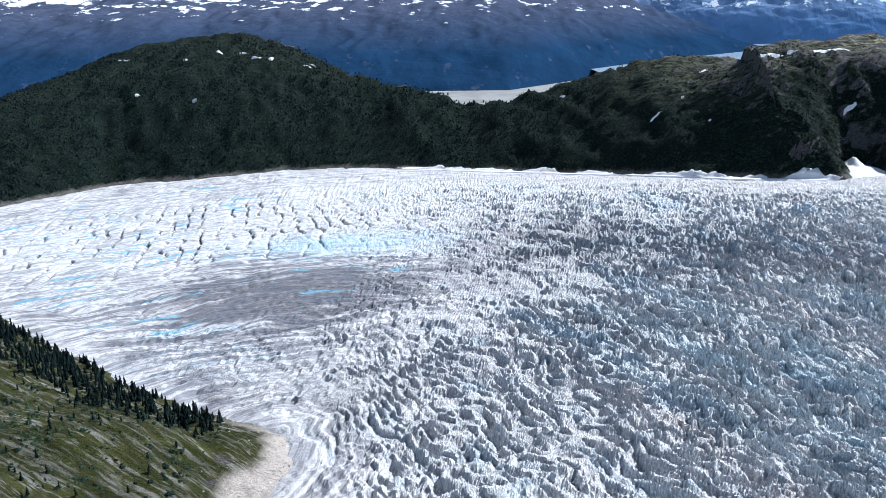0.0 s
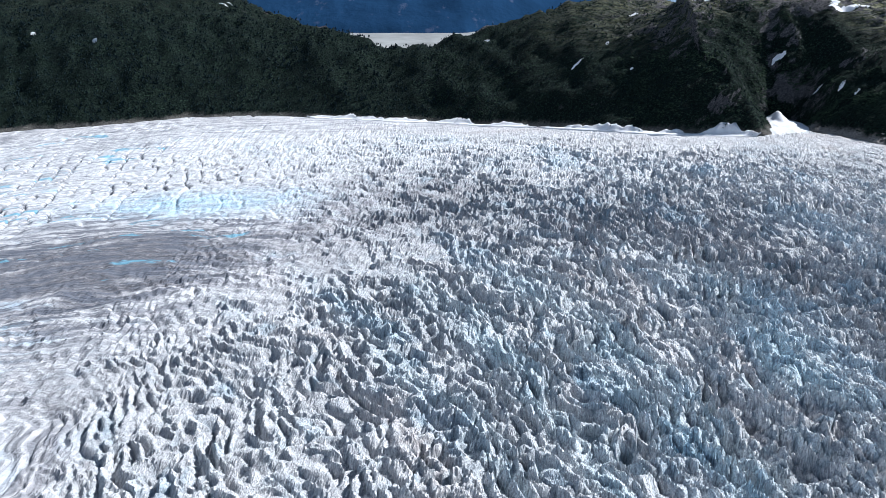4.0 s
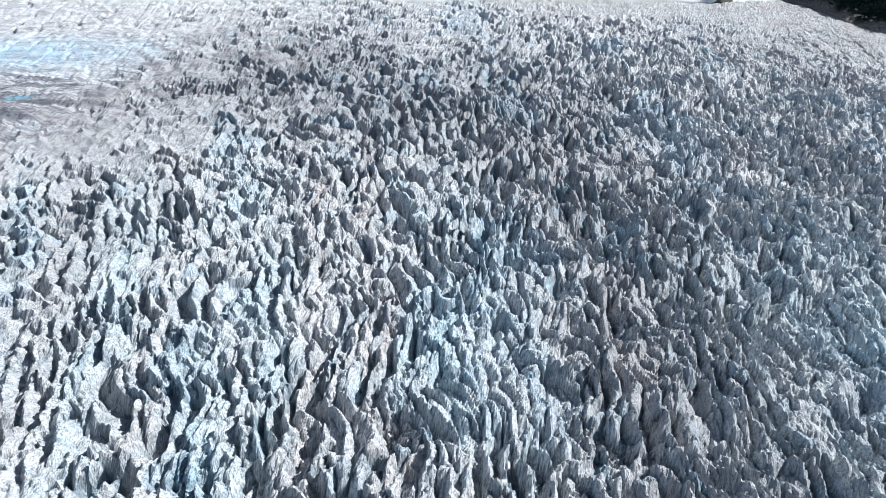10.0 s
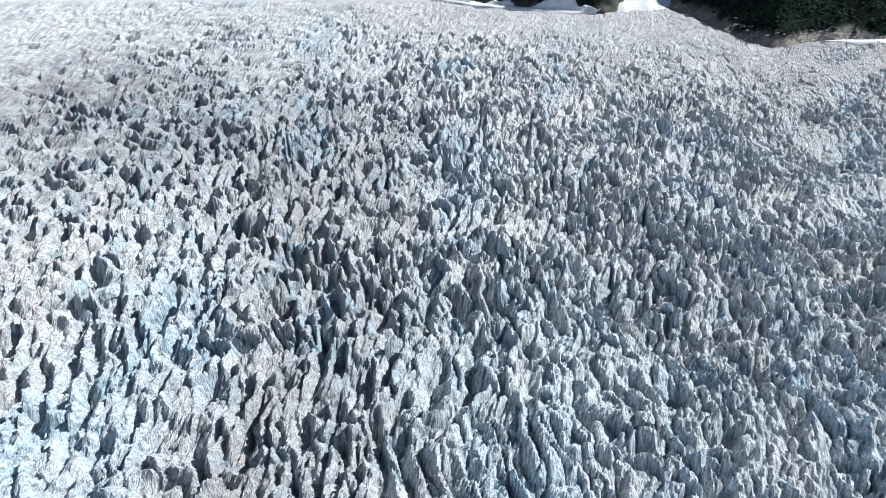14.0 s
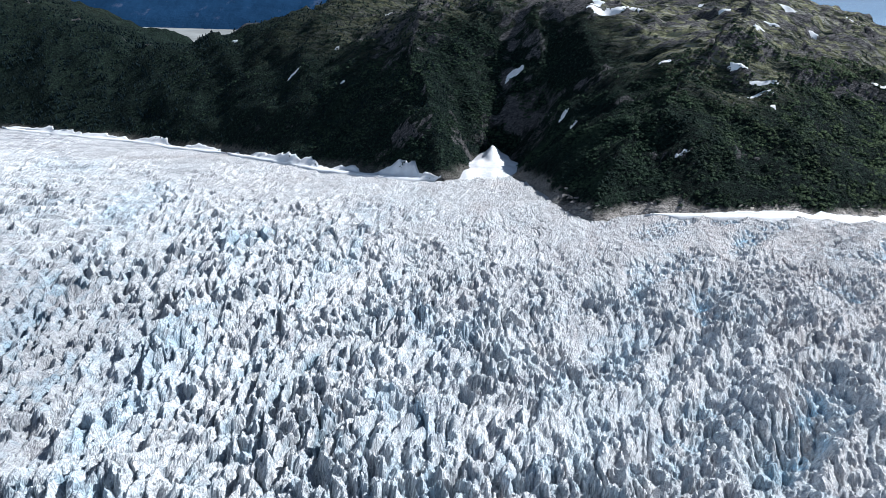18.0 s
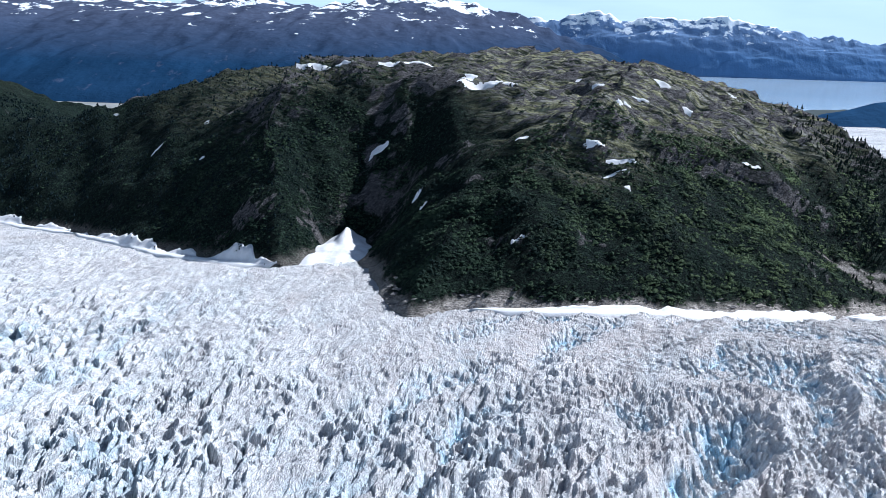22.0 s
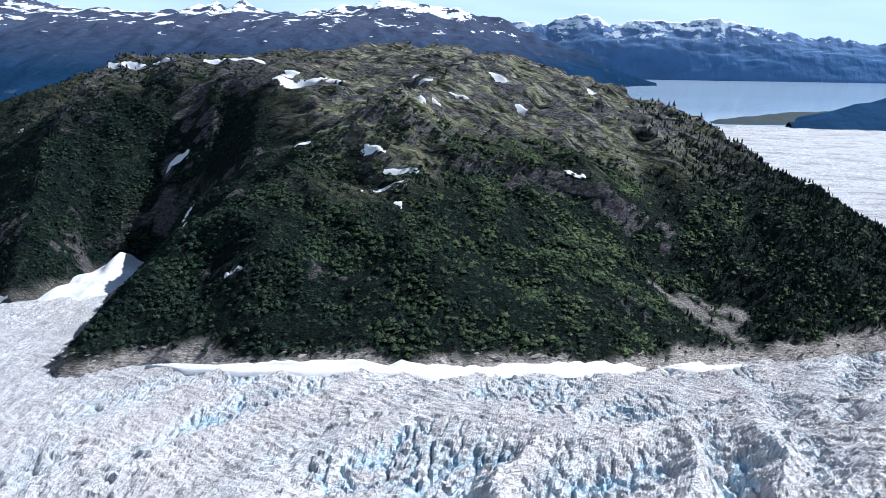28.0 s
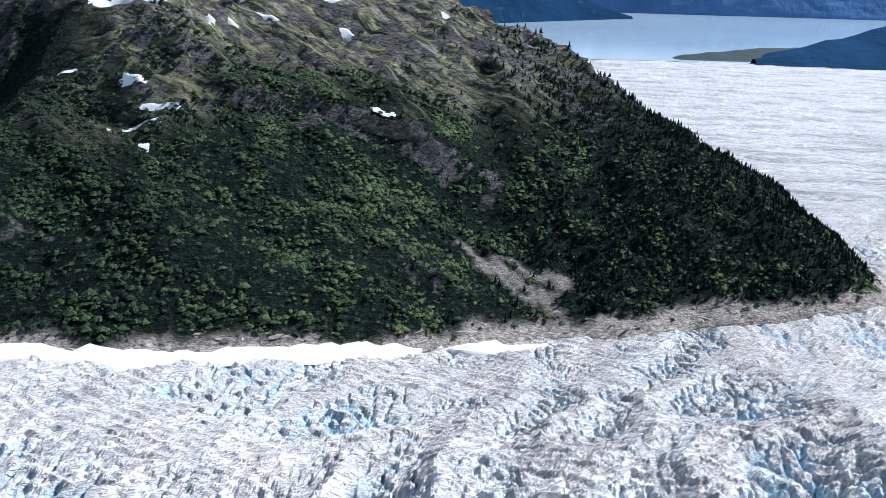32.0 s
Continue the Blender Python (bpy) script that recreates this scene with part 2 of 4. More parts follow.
# ---- materials ----
class Nodes:
    """A node material and short ways to add nodes to it."""

    def __init__(self, name, rough=0.8, spec=0.3):
        self.mat = bpy.data.materials.new(name)
        self.mat.use_nodes = True
        self.tree = self.mat.node_tree
        self.bsdf = self.tree.nodes["Principled BSDF"]
        self.bsdf.inputs["Roughness"].default_value = rough
        self.bsdf.inputs["Specular IOR Level"].default_value = spec
        self.place = self.tree.nodes.new("ShaderNodeNewGeometry").outputs["Position"]

    def put(self, socket, value):
        if isinstance(value, bpy.types.NodeSocket):
            self.tree.links.new(value, socket)
        elif isinstance(value, tuple) and len(value) == 3 and socket.type == "RGBA":
            socket.default_value = (*value, 1)
        else:
            socket.default_value = value

    def noise(self, scale, detail=4, rough=0.55, stretch=None, turn=0.0, warp=0.0):
        n = self.tree.nodes.new("ShaderNodeTexNoise")
        n.inputs["Scale"].default_value, n.inputs["Detail"].default_value, n.inputs["Roughness"].default_value = scale, detail, rough
        n.inputs["Distortion"].default_value = warp
        src = self.place
        if stretch:
            m = self.tree.nodes.new("ShaderNodeMapping")
            m.vector_type = "TEXTURE"
            m.inputs["Scale"].default_value = tuple(1 / v for v in stretch)
            m.inputs["Rotation"].default_value = (0, 0, radians(turn))
            self.tree.links.new(src, m.inputs["Vector"])
            src = m.outputs[0]
        self.tree.links.new(src, n.inputs["Vector"])
        return n.outputs["Fac"]

    def crack(self, scale, stretch):
        v = self.tree.nodes.new("ShaderNodeTexVoronoi")
        v.inputs["Scale"].default_value = scale
        m = self.tree.nodes.new("ShaderNodeMapping")
        m.inputs["Scale"].default_value = stretch
        self.tree.links.new(self.place, m.inputs["Vector"])
        self.tree.links.new(m.outputs[0], v.inputs["Vector"])
        return v.outputs["Distance"]

    def seams(self, scale, stretch, turn=0.0):
        """Distance from the nearest joint between uneven shards, and a random tone for each shard."""
        v = self.tree.nodes.new("ShaderNodeTexVoronoi")
        v.feature = "DISTANCE_TO_EDGE"
        v.inputs["Scale"].default_value = scale
        m = self.tree.nodes.new("ShaderNodeMapping")
        m.inputs["Scale"].default_value = stretch
        m.inputs["Rotation"].default_value = (0, 0, radians(turn))
        w = self.tree.nodes.new("ShaderNodeTexNoise")
        w.inputs["Scale"].default_value, w.inputs["Detail"].default_value = 0.5, 3
        add = self.tree.nodes.new("ShaderNodeVectorMath")
        add.operation = "MULTIPLY_ADD"
        add.inputs[1].default_value = (2.4, 2.4, 2.4)
        self.tree.links.new(self.place, w.inputs["Vector"])
        self.tree.links.new(w.outputs["Color"], add.inputs[0])
        self.tree.links.new(self.place, add.inputs[2])
        self.tree.links.new(add.outputs[0], m.inputs["Vector"])
        self.tree.links.new(m.outputs[0], v.inputs["Vector"])
        tone = self.tree.nodes.new("ShaderNodeTexVoronoi")
        tone.inputs["Scale"].default_value = scale
        self.tree.links.new(m.outputs[0], tone.inputs["Vector"])
        pick = self.tree.nodes.new("ShaderNodeSeparateColor")
        self.tree.links.new(tone.outputs["Color"], pick.inputs[0])
        return v.outputs["Distance"], pick.outputs[0]

    def ramp(self, value, a, b, lo=0.0, hi=1.0):
        n = self.tree.nodes.new("ShaderNodeMapRange")
        self.put(n.inputs["Value"], value)
        for key, v in (("From Min", a), ("From Max", b), ("To Min", lo), ("To Max", hi)):
            n.inputs[key].default_value = v
        return n.outputs[0]

    def mix(self, fac, a, b):
        n = self.tree.nodes.new("ShaderNodeMix")
        n.data_type = "RGBA"
        self.put(n.inputs["Factor"], fac)
        self.put(n.inputs["A"], a)
        self.put(n.inputs["B"], b)
        return n.outputs["Result"]

    def sums(self, op, a, b):
        n = self.tree.nodes.new("ShaderNodeMath")
        n.operation = op
        n.use_clamp = False
        self.put(n.inputs[0], a)
        self.put(n.inputs[1], b)
        return n.outputs[0]

    def attr(self, name):
        n = self.tree.nodes.new("ShaderNodeAttribute")
        n.attribute_name = name
        s = self.tree.nodes.new("ShaderNodeSeparateColor")
        self.tree.links.new(n.outputs["Color"], s.inputs[0])
        return [*s.outputs][:3] + [n.outputs["Alpha"]]

    def folds(self, along_x, across_fold, detail=8):
        """Noise drawn out along the fold lines that the mesh carries."""
        a = self.tree.nodes.new("ShaderNodeAttribute")
        a.attribute_name = "mask"
        v = self.tree.nodes.new("ShaderNodeCombineXYZ")
        self.put(v.inputs[0], self.sums("MULTIPLY", self.height()[0], along_x))
        self.put(v.inputs[1], self.sums("MULTIPLY", a.outputs["Alpha"], across_fold))
        t = self.tree.nodes.new("ShaderNodeTexNoise")
        t.inputs["Scale"].default_value, t.inputs["Detail"].default_value, t.inputs["Roughness"].default_value = 1.0, detail, 0.52
        self.tree.links.new(v.outputs[0], t.inputs["Vector"])
        return t.outputs["Fac"]

    def rand(self):
        return self.tree.nodes.new("ShaderNodeObjectInfo").outputs["Random"]

    def island(self):
        return self.tree.nodes.new("ShaderNodeNewGeometry").outputs["Random Per Island"]

    def height(self):
        n = self.tree.nodes.new("ShaderNodeSeparateXYZ")
        self.tree.links.new(self.place, n.inputs[0])
        return n.outputs

    def bump(self, value, metres, strength=1.0):
        n = self.tree.nodes.new("ShaderNodeBump")
        n.inputs["Strength"].default_value, n.inputs["Distance"].default_value = strength, metres
        self.put(n.inputs["Height"], value)
        self.tree.links.new(n.outputs[0], self.bsdf.inputs["Normal"])

    def done(self, colour):
        self.put(self.bsdf.inputs["Base Color"], colour)
        return self.mat


def make_ice():
    n = Nodes("glacier_ice", 0.75, 0.15)
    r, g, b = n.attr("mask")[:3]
    cleft_shade, cyan, warm, grey = n.attr("tone")
    wide = n.noise(0.02, 4, 0.6)
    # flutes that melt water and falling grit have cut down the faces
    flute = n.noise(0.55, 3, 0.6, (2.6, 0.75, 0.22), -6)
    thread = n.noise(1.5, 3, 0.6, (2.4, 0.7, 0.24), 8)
    patch = n.noise(0.11, 5, 0.65)
    c = n.mix(n.ramp(wide, 0.35, 0.7), (0.79, 0.78, 0.785), (0.67, 0.66, 0.665))
    c = n.mix(n.sums("MULTIPLY", n.ramp(patch, 0.50, 0.60), 0.5), c, (0.42, 0.42, 0.45))
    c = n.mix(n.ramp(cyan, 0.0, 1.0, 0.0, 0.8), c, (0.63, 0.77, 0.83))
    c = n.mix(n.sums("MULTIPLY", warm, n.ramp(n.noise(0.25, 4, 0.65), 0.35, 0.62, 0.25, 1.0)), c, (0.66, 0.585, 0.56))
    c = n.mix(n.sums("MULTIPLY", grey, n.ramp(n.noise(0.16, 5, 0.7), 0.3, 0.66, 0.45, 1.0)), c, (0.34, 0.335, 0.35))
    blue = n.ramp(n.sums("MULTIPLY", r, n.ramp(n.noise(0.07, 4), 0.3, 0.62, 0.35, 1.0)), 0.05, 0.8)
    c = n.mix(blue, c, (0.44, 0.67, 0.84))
    c = n.mix(n.sums("MULTIPLY", b, 0.6), c, (0.48, 0.47, 0.48))
    # grit, together with the painted darkness of crevasses and slits
    dirt_shade = n.ramp(n.sums("MULTIPLY", g, n.ramp(n.sums("ADD", n.sums("MULTIPLY", n.noise(0.35, 5, 0.7), 0.6), n.sums("MULTIPLY", n.noise(0.12, 5, 0.7, (0.35, 2.4, 1.0), -8), 0.4)), 0.32, 0.65, 0.1, 1.5)), 0.0, 1.0)
    c = n.mix(dirt_shade, c, (0.26, 0.24, 0.245))
    # darker tones along the flutes and threads
    broken = n.ramp(b, 0.15, 0.6, 1.0, 0.0)
    # towards the eastern margin the ice is combed smooth, with broad streaks of tan dust
    margin = n.ramp(n.height()[0], 640, 820)
    streak = n.sums("MULTIPLY", n.ramp(n.noise(0.32, 5, 0.65, (0.4, 1.9, 0.7), 36), 0.46, 0.60, 0.0, 0.6), margin)
    c = n.mix(n.sums("MULTIPLY", streak, n.ramp(r, 0.1, 0.6, 1.0, 0.2)), c, (0.56, 0.515, 0.505))
    broken = n.sums("MULTIPLY", broken, n.ramp(margin, 0.0, 1.0, 1.0, 0.35))
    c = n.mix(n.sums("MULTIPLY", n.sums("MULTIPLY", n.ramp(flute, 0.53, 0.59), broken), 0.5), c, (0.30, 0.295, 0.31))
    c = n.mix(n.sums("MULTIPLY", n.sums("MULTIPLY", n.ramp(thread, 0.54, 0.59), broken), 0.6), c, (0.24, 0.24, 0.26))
    # shade painted into the clefts, with a trace of deep blue ice
    c = n.mix(n.ramp(cleft_shade, 0.2, 1.0, 0.0, 0.7), c, (0.13, 0.19, 0.235))
    relief = n.sums("SUBTRACT", n.sums("MULTIPLY", n.noise(0.3, 3, 0.55, (1.6, 0.9, 0.5), 20), 0.8), n.sums("MULTIPLY", n.sums("ADD", n.sums("MULTIPLY", flute, 1.1), n.sums("MULTIPLY", thread, 0.6)), n.ramp(margin, 0.0, 1.0, 1.0, 0.3)))
    relief = n.sums("ADD", relief, n.sums("MULTIPLY", n.noise(1.0, 3, 0.6), 0.18))
    relief = n.sums("SUBTRACT", relief, n.sums("MULTIPLY", streak, 0.7))
    # wrinkles and slits of the quiet ice, coloured darker along its fold lines
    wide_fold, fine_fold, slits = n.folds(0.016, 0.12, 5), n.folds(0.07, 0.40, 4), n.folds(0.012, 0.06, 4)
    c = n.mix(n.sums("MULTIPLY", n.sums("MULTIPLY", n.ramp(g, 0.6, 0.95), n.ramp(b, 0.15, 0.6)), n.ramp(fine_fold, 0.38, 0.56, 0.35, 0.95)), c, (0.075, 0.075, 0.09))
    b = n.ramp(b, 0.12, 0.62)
    fold_weight = n.ramp(g, 0.0, 0.6, 0.4, 1.0)
    c = n.mix(n.sums("MULTIPLY", n.sums("MULTIPLY", n.ramp(wide_fold, 0.48, 0.55), fold_weight), b), c, (0.12, 0.125, 0.15))
    c = n.mix(n.sums("MULTIPLY", n.sums("MULTIPLY", n.ramp(fine_fold, 0.52, 0.59), n.ramp(fold_weight, 0.3, 1.0, 0.55, 0.95)), b), c, (0.17, 0.17, 0.19))
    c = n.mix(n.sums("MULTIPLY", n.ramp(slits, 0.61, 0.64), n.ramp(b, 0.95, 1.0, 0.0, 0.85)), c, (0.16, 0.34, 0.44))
    combed = n.sums("SUBTRACT", n.sums("MULTIPLY", n.noise(0.8, 5, 0.7), 0.35), n.sums("ADD", n.sums("MULTIPLY", wide_fold, 1.2), n.sums("MULTIPLY", fine_fold, 0.8)))
    pick = n.tree.nodes.new("ShaderNodeMix")
    for key, value in (("Factor", b), ("A", relief), ("B", combed)):
        n.put(pick.inputs[key], value)
    n.bump(pick.outputs["Result"], 1.7, 1.0)
    return n.done(c)


def make_snow():
    n = Nodes("old_snow", 0.7, 0.2)
    c = n.mix(n.ramp(n.noise(0.15, 4), 0.35, 0.75), (0.78, 0.77, 0.78), (0.66, 0.62, 0.62))
    n.bump(n.noise(0.4, 5, 0.6), 0.5, 0.5)
    return n.done(c)


def make_ground(name, green, light_green, heath_a, heath_b, strand=False):
    n = Nodes(name, 0.95, 0.05)
    rim, bare, high = n.attr("mask")[:3]
    veg = n.mix(n.ramp(n.noise(0.03, 5, 0.6), 0.35, 0.68), green, light_green)
    veg = n.mix(n.ramp(n.noise(0.5, 6, 0.7), 0.42, 0.62), tuple(0.45 * v for v in green), veg)
    veg = n.mix(n.ramp(n.noise(0.33, 6, 0.75), 0.54, 0.66, 0.0, 0.8), veg, tuple(2.6 * v for v in light_green))
    heath = n.mix(n.ramp(n.noise(0.10, 7, 0.7, (0.22, 2.2, 0.8), -24), 0.44, 0.62), heath_a, heath_b)
    rock = n.mix(n.ramp(n.noise(0.4, 8, 0.75, (0.5, 2.2, 0.9), 22), 0.34, 0.66), (0.022, 0.022, 0.026), (0.22, 0.205, 0.205))
    chink = n.seams(0.33, (0.5, 1.6, 1.2), 24)
    rock = n.mix(n.ramp(chink[1], 0.4, 1.0, 0.0, 0.6), rock, (0.05, 0.046, 0.052))
    rock = n.mix(n.ramp(chink[0], 0.0, 0.09, 0.85, 0.0), rock, (0.012, 0.012, 0.015))
    pale = n.mix(n.ramp(n.noise(0.35, 8, 0.75, (0.9, 1.4, 2.2), 25), 0.34, 0.64), (0.27, 0.235, 0.215), (0.68, 0.61, 0.555))
    pale = n.mix(n.ramp(n.crack(0.8, (0.5, 1.6, 1.6)), 0.5, 0.9, 0.0, 0.7), pale, (0.12, 0.105, 0.095))
    joint = n.seams(0.2, (0.55, 1.7, 1.3), 0)
    pale = n.mix(n.ramp(joint[0], 0.0, 0.08, 0.6, 0.0), pale, (0.05, 0.046, 0.044))
    if strand:
        # washed gravel in place of bedrock
        pale = n.mix(n.ramp(n.noise(1.4, 6, 0.7), 0.35, 0.65), (0.42, 0.36, 0.32), (0.62, 0.55, 0.50))
        pale = n.mix(n.ramp(n.noise(0.14, 5, 0.65), 0.5, 0.62, 0.0, 0.5), pale, (0.30, 0.26, 0.23))
    slabs = n.ramp(n.noise(0.13, 8, 0.75, (0.22, 2.4, 0.8), -28), 0.50, 0.58)
    heath = n.mix(n.sums("MULTIPLY", slabs, 0.8), heath, (0.36, 0.34, 0.32))
    heath = n.mix(n.ramp(n.noise(0.05, 7, 0.7, (0.35, 1.8, 0.8), -24), 0.50, 0.62), heath, green)
    c = n.mix(high, veg, heath)
    spots = n.noise(0.06, 6, 0.7, (0.6, 1.5, 0.8), 10)
    c = n.mix(n.ramp(n.sums("ADD", n.sums("MULTIPLY", bare, 0.75), spots), 0.86, 1.02), c, rock)
    c = n.mix(rim, c, pale)
    n.bump(n.sums("ADD", n.noise(0.22, 8, 0.72), n.sums("MULTIPLY", n.noise(0.5, 6, 0.7, (0.4, 1.6, 1.4), 12), 0.9)), 3.6, 0.9)
    return n.done(c)


def make_leaf(name, dark, light, scale=0.04, east_light=None):
    n = Nodes(name, 0.85, 0.05)
    c = n.mix(n.ramp(n.noise(scale, 4), 0.38, 0.62), dark, light)
    c = n.mix(n.ramp(n.island(), 0, 1, 0, 0.6), c, tuple(0.6 * v for v in dark))
    if east_light:
        # greener scrub in patches; the rise in brightness eastwards is painted light
        c = n.mix(n.sums("MULTIPLY", n.ramp(n.height()[0], 690, 930), n.ramp(n.noise(0.055, 6, 0.7), 0.42, 0.6, 0.0, 1.0)), c, east_light)
    n.bump(n.noise(1.6, 4, 0.7), 0.5, 0.7)
    return n.done(c)


def make_plain(name, a, b, scale, rough=0.85, relief=0.0, spec=0.25):
    n = Nodes(name, rough, spec)
    f = n.noise(scale, 6, 0.65)
    if relief:
        n.bump(f, relief, 0.8)
    return n.done(n.mix(n.ramp(f, 0.3, 0.7), a, b))


def make_far(name, low, rock, line, soft, snowy, grain=0.011):
    """Distant mountainside: woods below, rock and lying snow above, with haze put into their blue colours."""
    n = Nodes(name, 1.0, 0.0)
    z = n.height()[2]
    up = n.ramp(z, line - soft, line + soft)
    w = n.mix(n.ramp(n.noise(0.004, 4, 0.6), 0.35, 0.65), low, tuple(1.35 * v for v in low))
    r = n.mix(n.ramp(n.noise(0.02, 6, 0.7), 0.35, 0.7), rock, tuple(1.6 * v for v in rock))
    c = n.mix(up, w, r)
    # pale chutes down the woods, then snow in patches that thin out downwards
    c = n.mix(n.sums("MULTIPLY", n.ramp(n.noise(0.009, 6, 0.7, (2.2, 1.0, 0.35)), 0.60, 0.68), 0.5), c, tuple(1.7 * v for v in rock))
    s = n.sums("ADD", n.noise(grain, 7, 0.68, (0.7, 0.5, 1.5)), n.ramp(z, line - soft, line + 2.2 * soft, -0.2, snowy))
    c = n.mix(n.ramp(s, 0.60, 0.625), c, (0.80, 0.83, 0.88))
    n.bump(n.sums("ADD", n.noise(0.008, 6, 0.65), n.noise(0.005, 3, 0.5, (2.0, 1.0, 0.5))), 30, 0.35)
    return n.done(c)


ICE, SNOW = make_ice(), make_snow()
GROUND = make_ground("hillside", (0.008, 0.0145, 0.014), (0.020, 0.032, 0.022), (0.034, 0.040, 0.025), (0.42, 0.40, 0.235))
MEADOW = make_ground("meadow", (0.022, 0.026, 0.009), (0.052, 0.056, 0.018), (0.040, 0.046, 0.013), (0.085, 0.086, 0.030), True)
SPRUCE = make_leaf("spruce_needles", (0.006, 0.012, 0.013), (0.013, 0.023, 0.020))
# the last colour is the lightened green painted over the eastern slope
ALDER = make_leaf("alder_leaves", (0.009, 0.018, 0.016), (0.042, 0.066, 0.038), 0.022, (0.10, 0.132, 0.062))
# lighter copy of the spruce needles, painting light on to the eastern flank
LIT_NEEDLES = make_leaf("lit_spruce_needles", (0.010, 0.019, 0.017), (0.026, 0.042, 0.031))
# spruce needles with the haze of distance added as a blue tint
HAZED_NEEDLES = make_leaf("hazed_spruce_needles", (0.006, 0.013, 0.016), (0.013, 0.024, 0.026))
BARK = make_plain("bark", (0.06, 0.05, 0.04), (0.13, 0.115, 0.10), 2.0)
ROCK = make_plain("shore_rock", (0.16, 0.14, 0.125), (0.42, 0.37, 0.33), 0.5, relief=0.5)
DARK_ROCK = make_plain("cliff_rock", (0.07, 0.065, 0.068), (0.20, 0.185, 0.185), 0.3, relief=0.6)
FLATS = make_plain("river_flats", (0.17, 0.17, 0.165), (0.30, 0.30, 0.29), 0.01)
# woods and rock here are painted blue to carry the distance haze
HAZED_LEFT = make_far("hazed_mountain", (0.010, 0.029, 0.066), (0.046, 0.056, 0.090), 35, 95, 0.16, 0.012)
# thicker haze painted as paler blue on the range, thinner on the hill
HAZED_RIGHT = make_far("hazier_mountain", (0.085, 0.16, 0.30), (0.13, 0.19, 0.31), 40, 75, 0.20, 0.020)
HAZED_ISLE = make_far("hazed_wooded_hill", (0.016, 0.042, 0.090), (0.02, 0.04, 0.06), 400, 50, -0.5)
SPIT = make_plain("spit_scrub", (0.008, 0.020, 0.026), (0.018, 0.034, 0.038), 0.02)


def make_water():
    n = Nodes("silty_water", 0.12, 0.5)
    n.bump(n.noise(0.08, 4), 0.3, 0.15)
    return n.done(n.mix(n.ramp(n.noise(0.002, 3, 0.5, (0.3, 1, 1)), 0.35, 0.65), (0.36, 0.47, 0.58), (0.46, 0.56, 0.66)))


WATER = make_water()

# ---- mesh helpers ----
def mesh_from(name, verts, faces, material, smooth=False, masks=None):
    """One mesh from arrays: verts n x 3, faces m x 3 or m x 4."""
    verts, faces = np.ascontiguousarray(verts, np.float32), np.ascontiguousarray(faces, np.int32)
    me = bpy.data.meshes.new(name)
    m, k = faces.shape
    me.vertices.add(len(verts))
    me.vertices.foreach_set("co", verts.ravel())
    me.loops.add(m * k)
    me.loops.foreach_set("vertex_index", faces.ravel())
    me.polygons.add(m)
    me.polygons.foreach_set("loop_start", np.arange(0, m * k, k, dtype=np.int32))
    me.update(calc_edges=True)
    me.polygons.foreach_set("use_smooth", np.broadcast_to(np.asarray(smooth, bool), (m,)).copy())
    me.materials.append(material)
    if masks is not None and masks.shape[1] > 4:
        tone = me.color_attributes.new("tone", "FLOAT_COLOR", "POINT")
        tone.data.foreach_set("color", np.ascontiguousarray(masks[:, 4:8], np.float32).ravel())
        masks = masks[:, :4]
    if masks is not None:
        col = me.color_attributes.new("mask", "FLOAT_COLOR", "POINT")
        rgba = np.ones((len(verts), 4), np.float32)
        rgba[:, :masks.shape[1]] = masks  # the fourth channel, where given, carries the fold lines
        col.data.foreach_set("color", rgba.ravel())
    return me


def sheet_faces(rows, cols, keep=None):
    i = np.arange(rows * cols).reshape(rows, cols)
    q = np.stack([i[:-1, :-1], i[:-1, 1:], i[1:, 1:], i[1:, :-1]], -1).reshape(-1, 4)
    if keep is not None:
        q = q[keep.ravel()[q].any(axis=1)]
    return q


def compact(verts, faces, masks):
    used = np.unique(faces)
    back = np.zeros(len(verts), np.int32)
    back[used] = np.arange(len(used))
    return verts[used], back[faces], masks[used]


def part(name, me, parent, label=""):
    ob = new(name, me)
    ob.parent = parent
    if label:
        tagged(ob, label)
    return ob


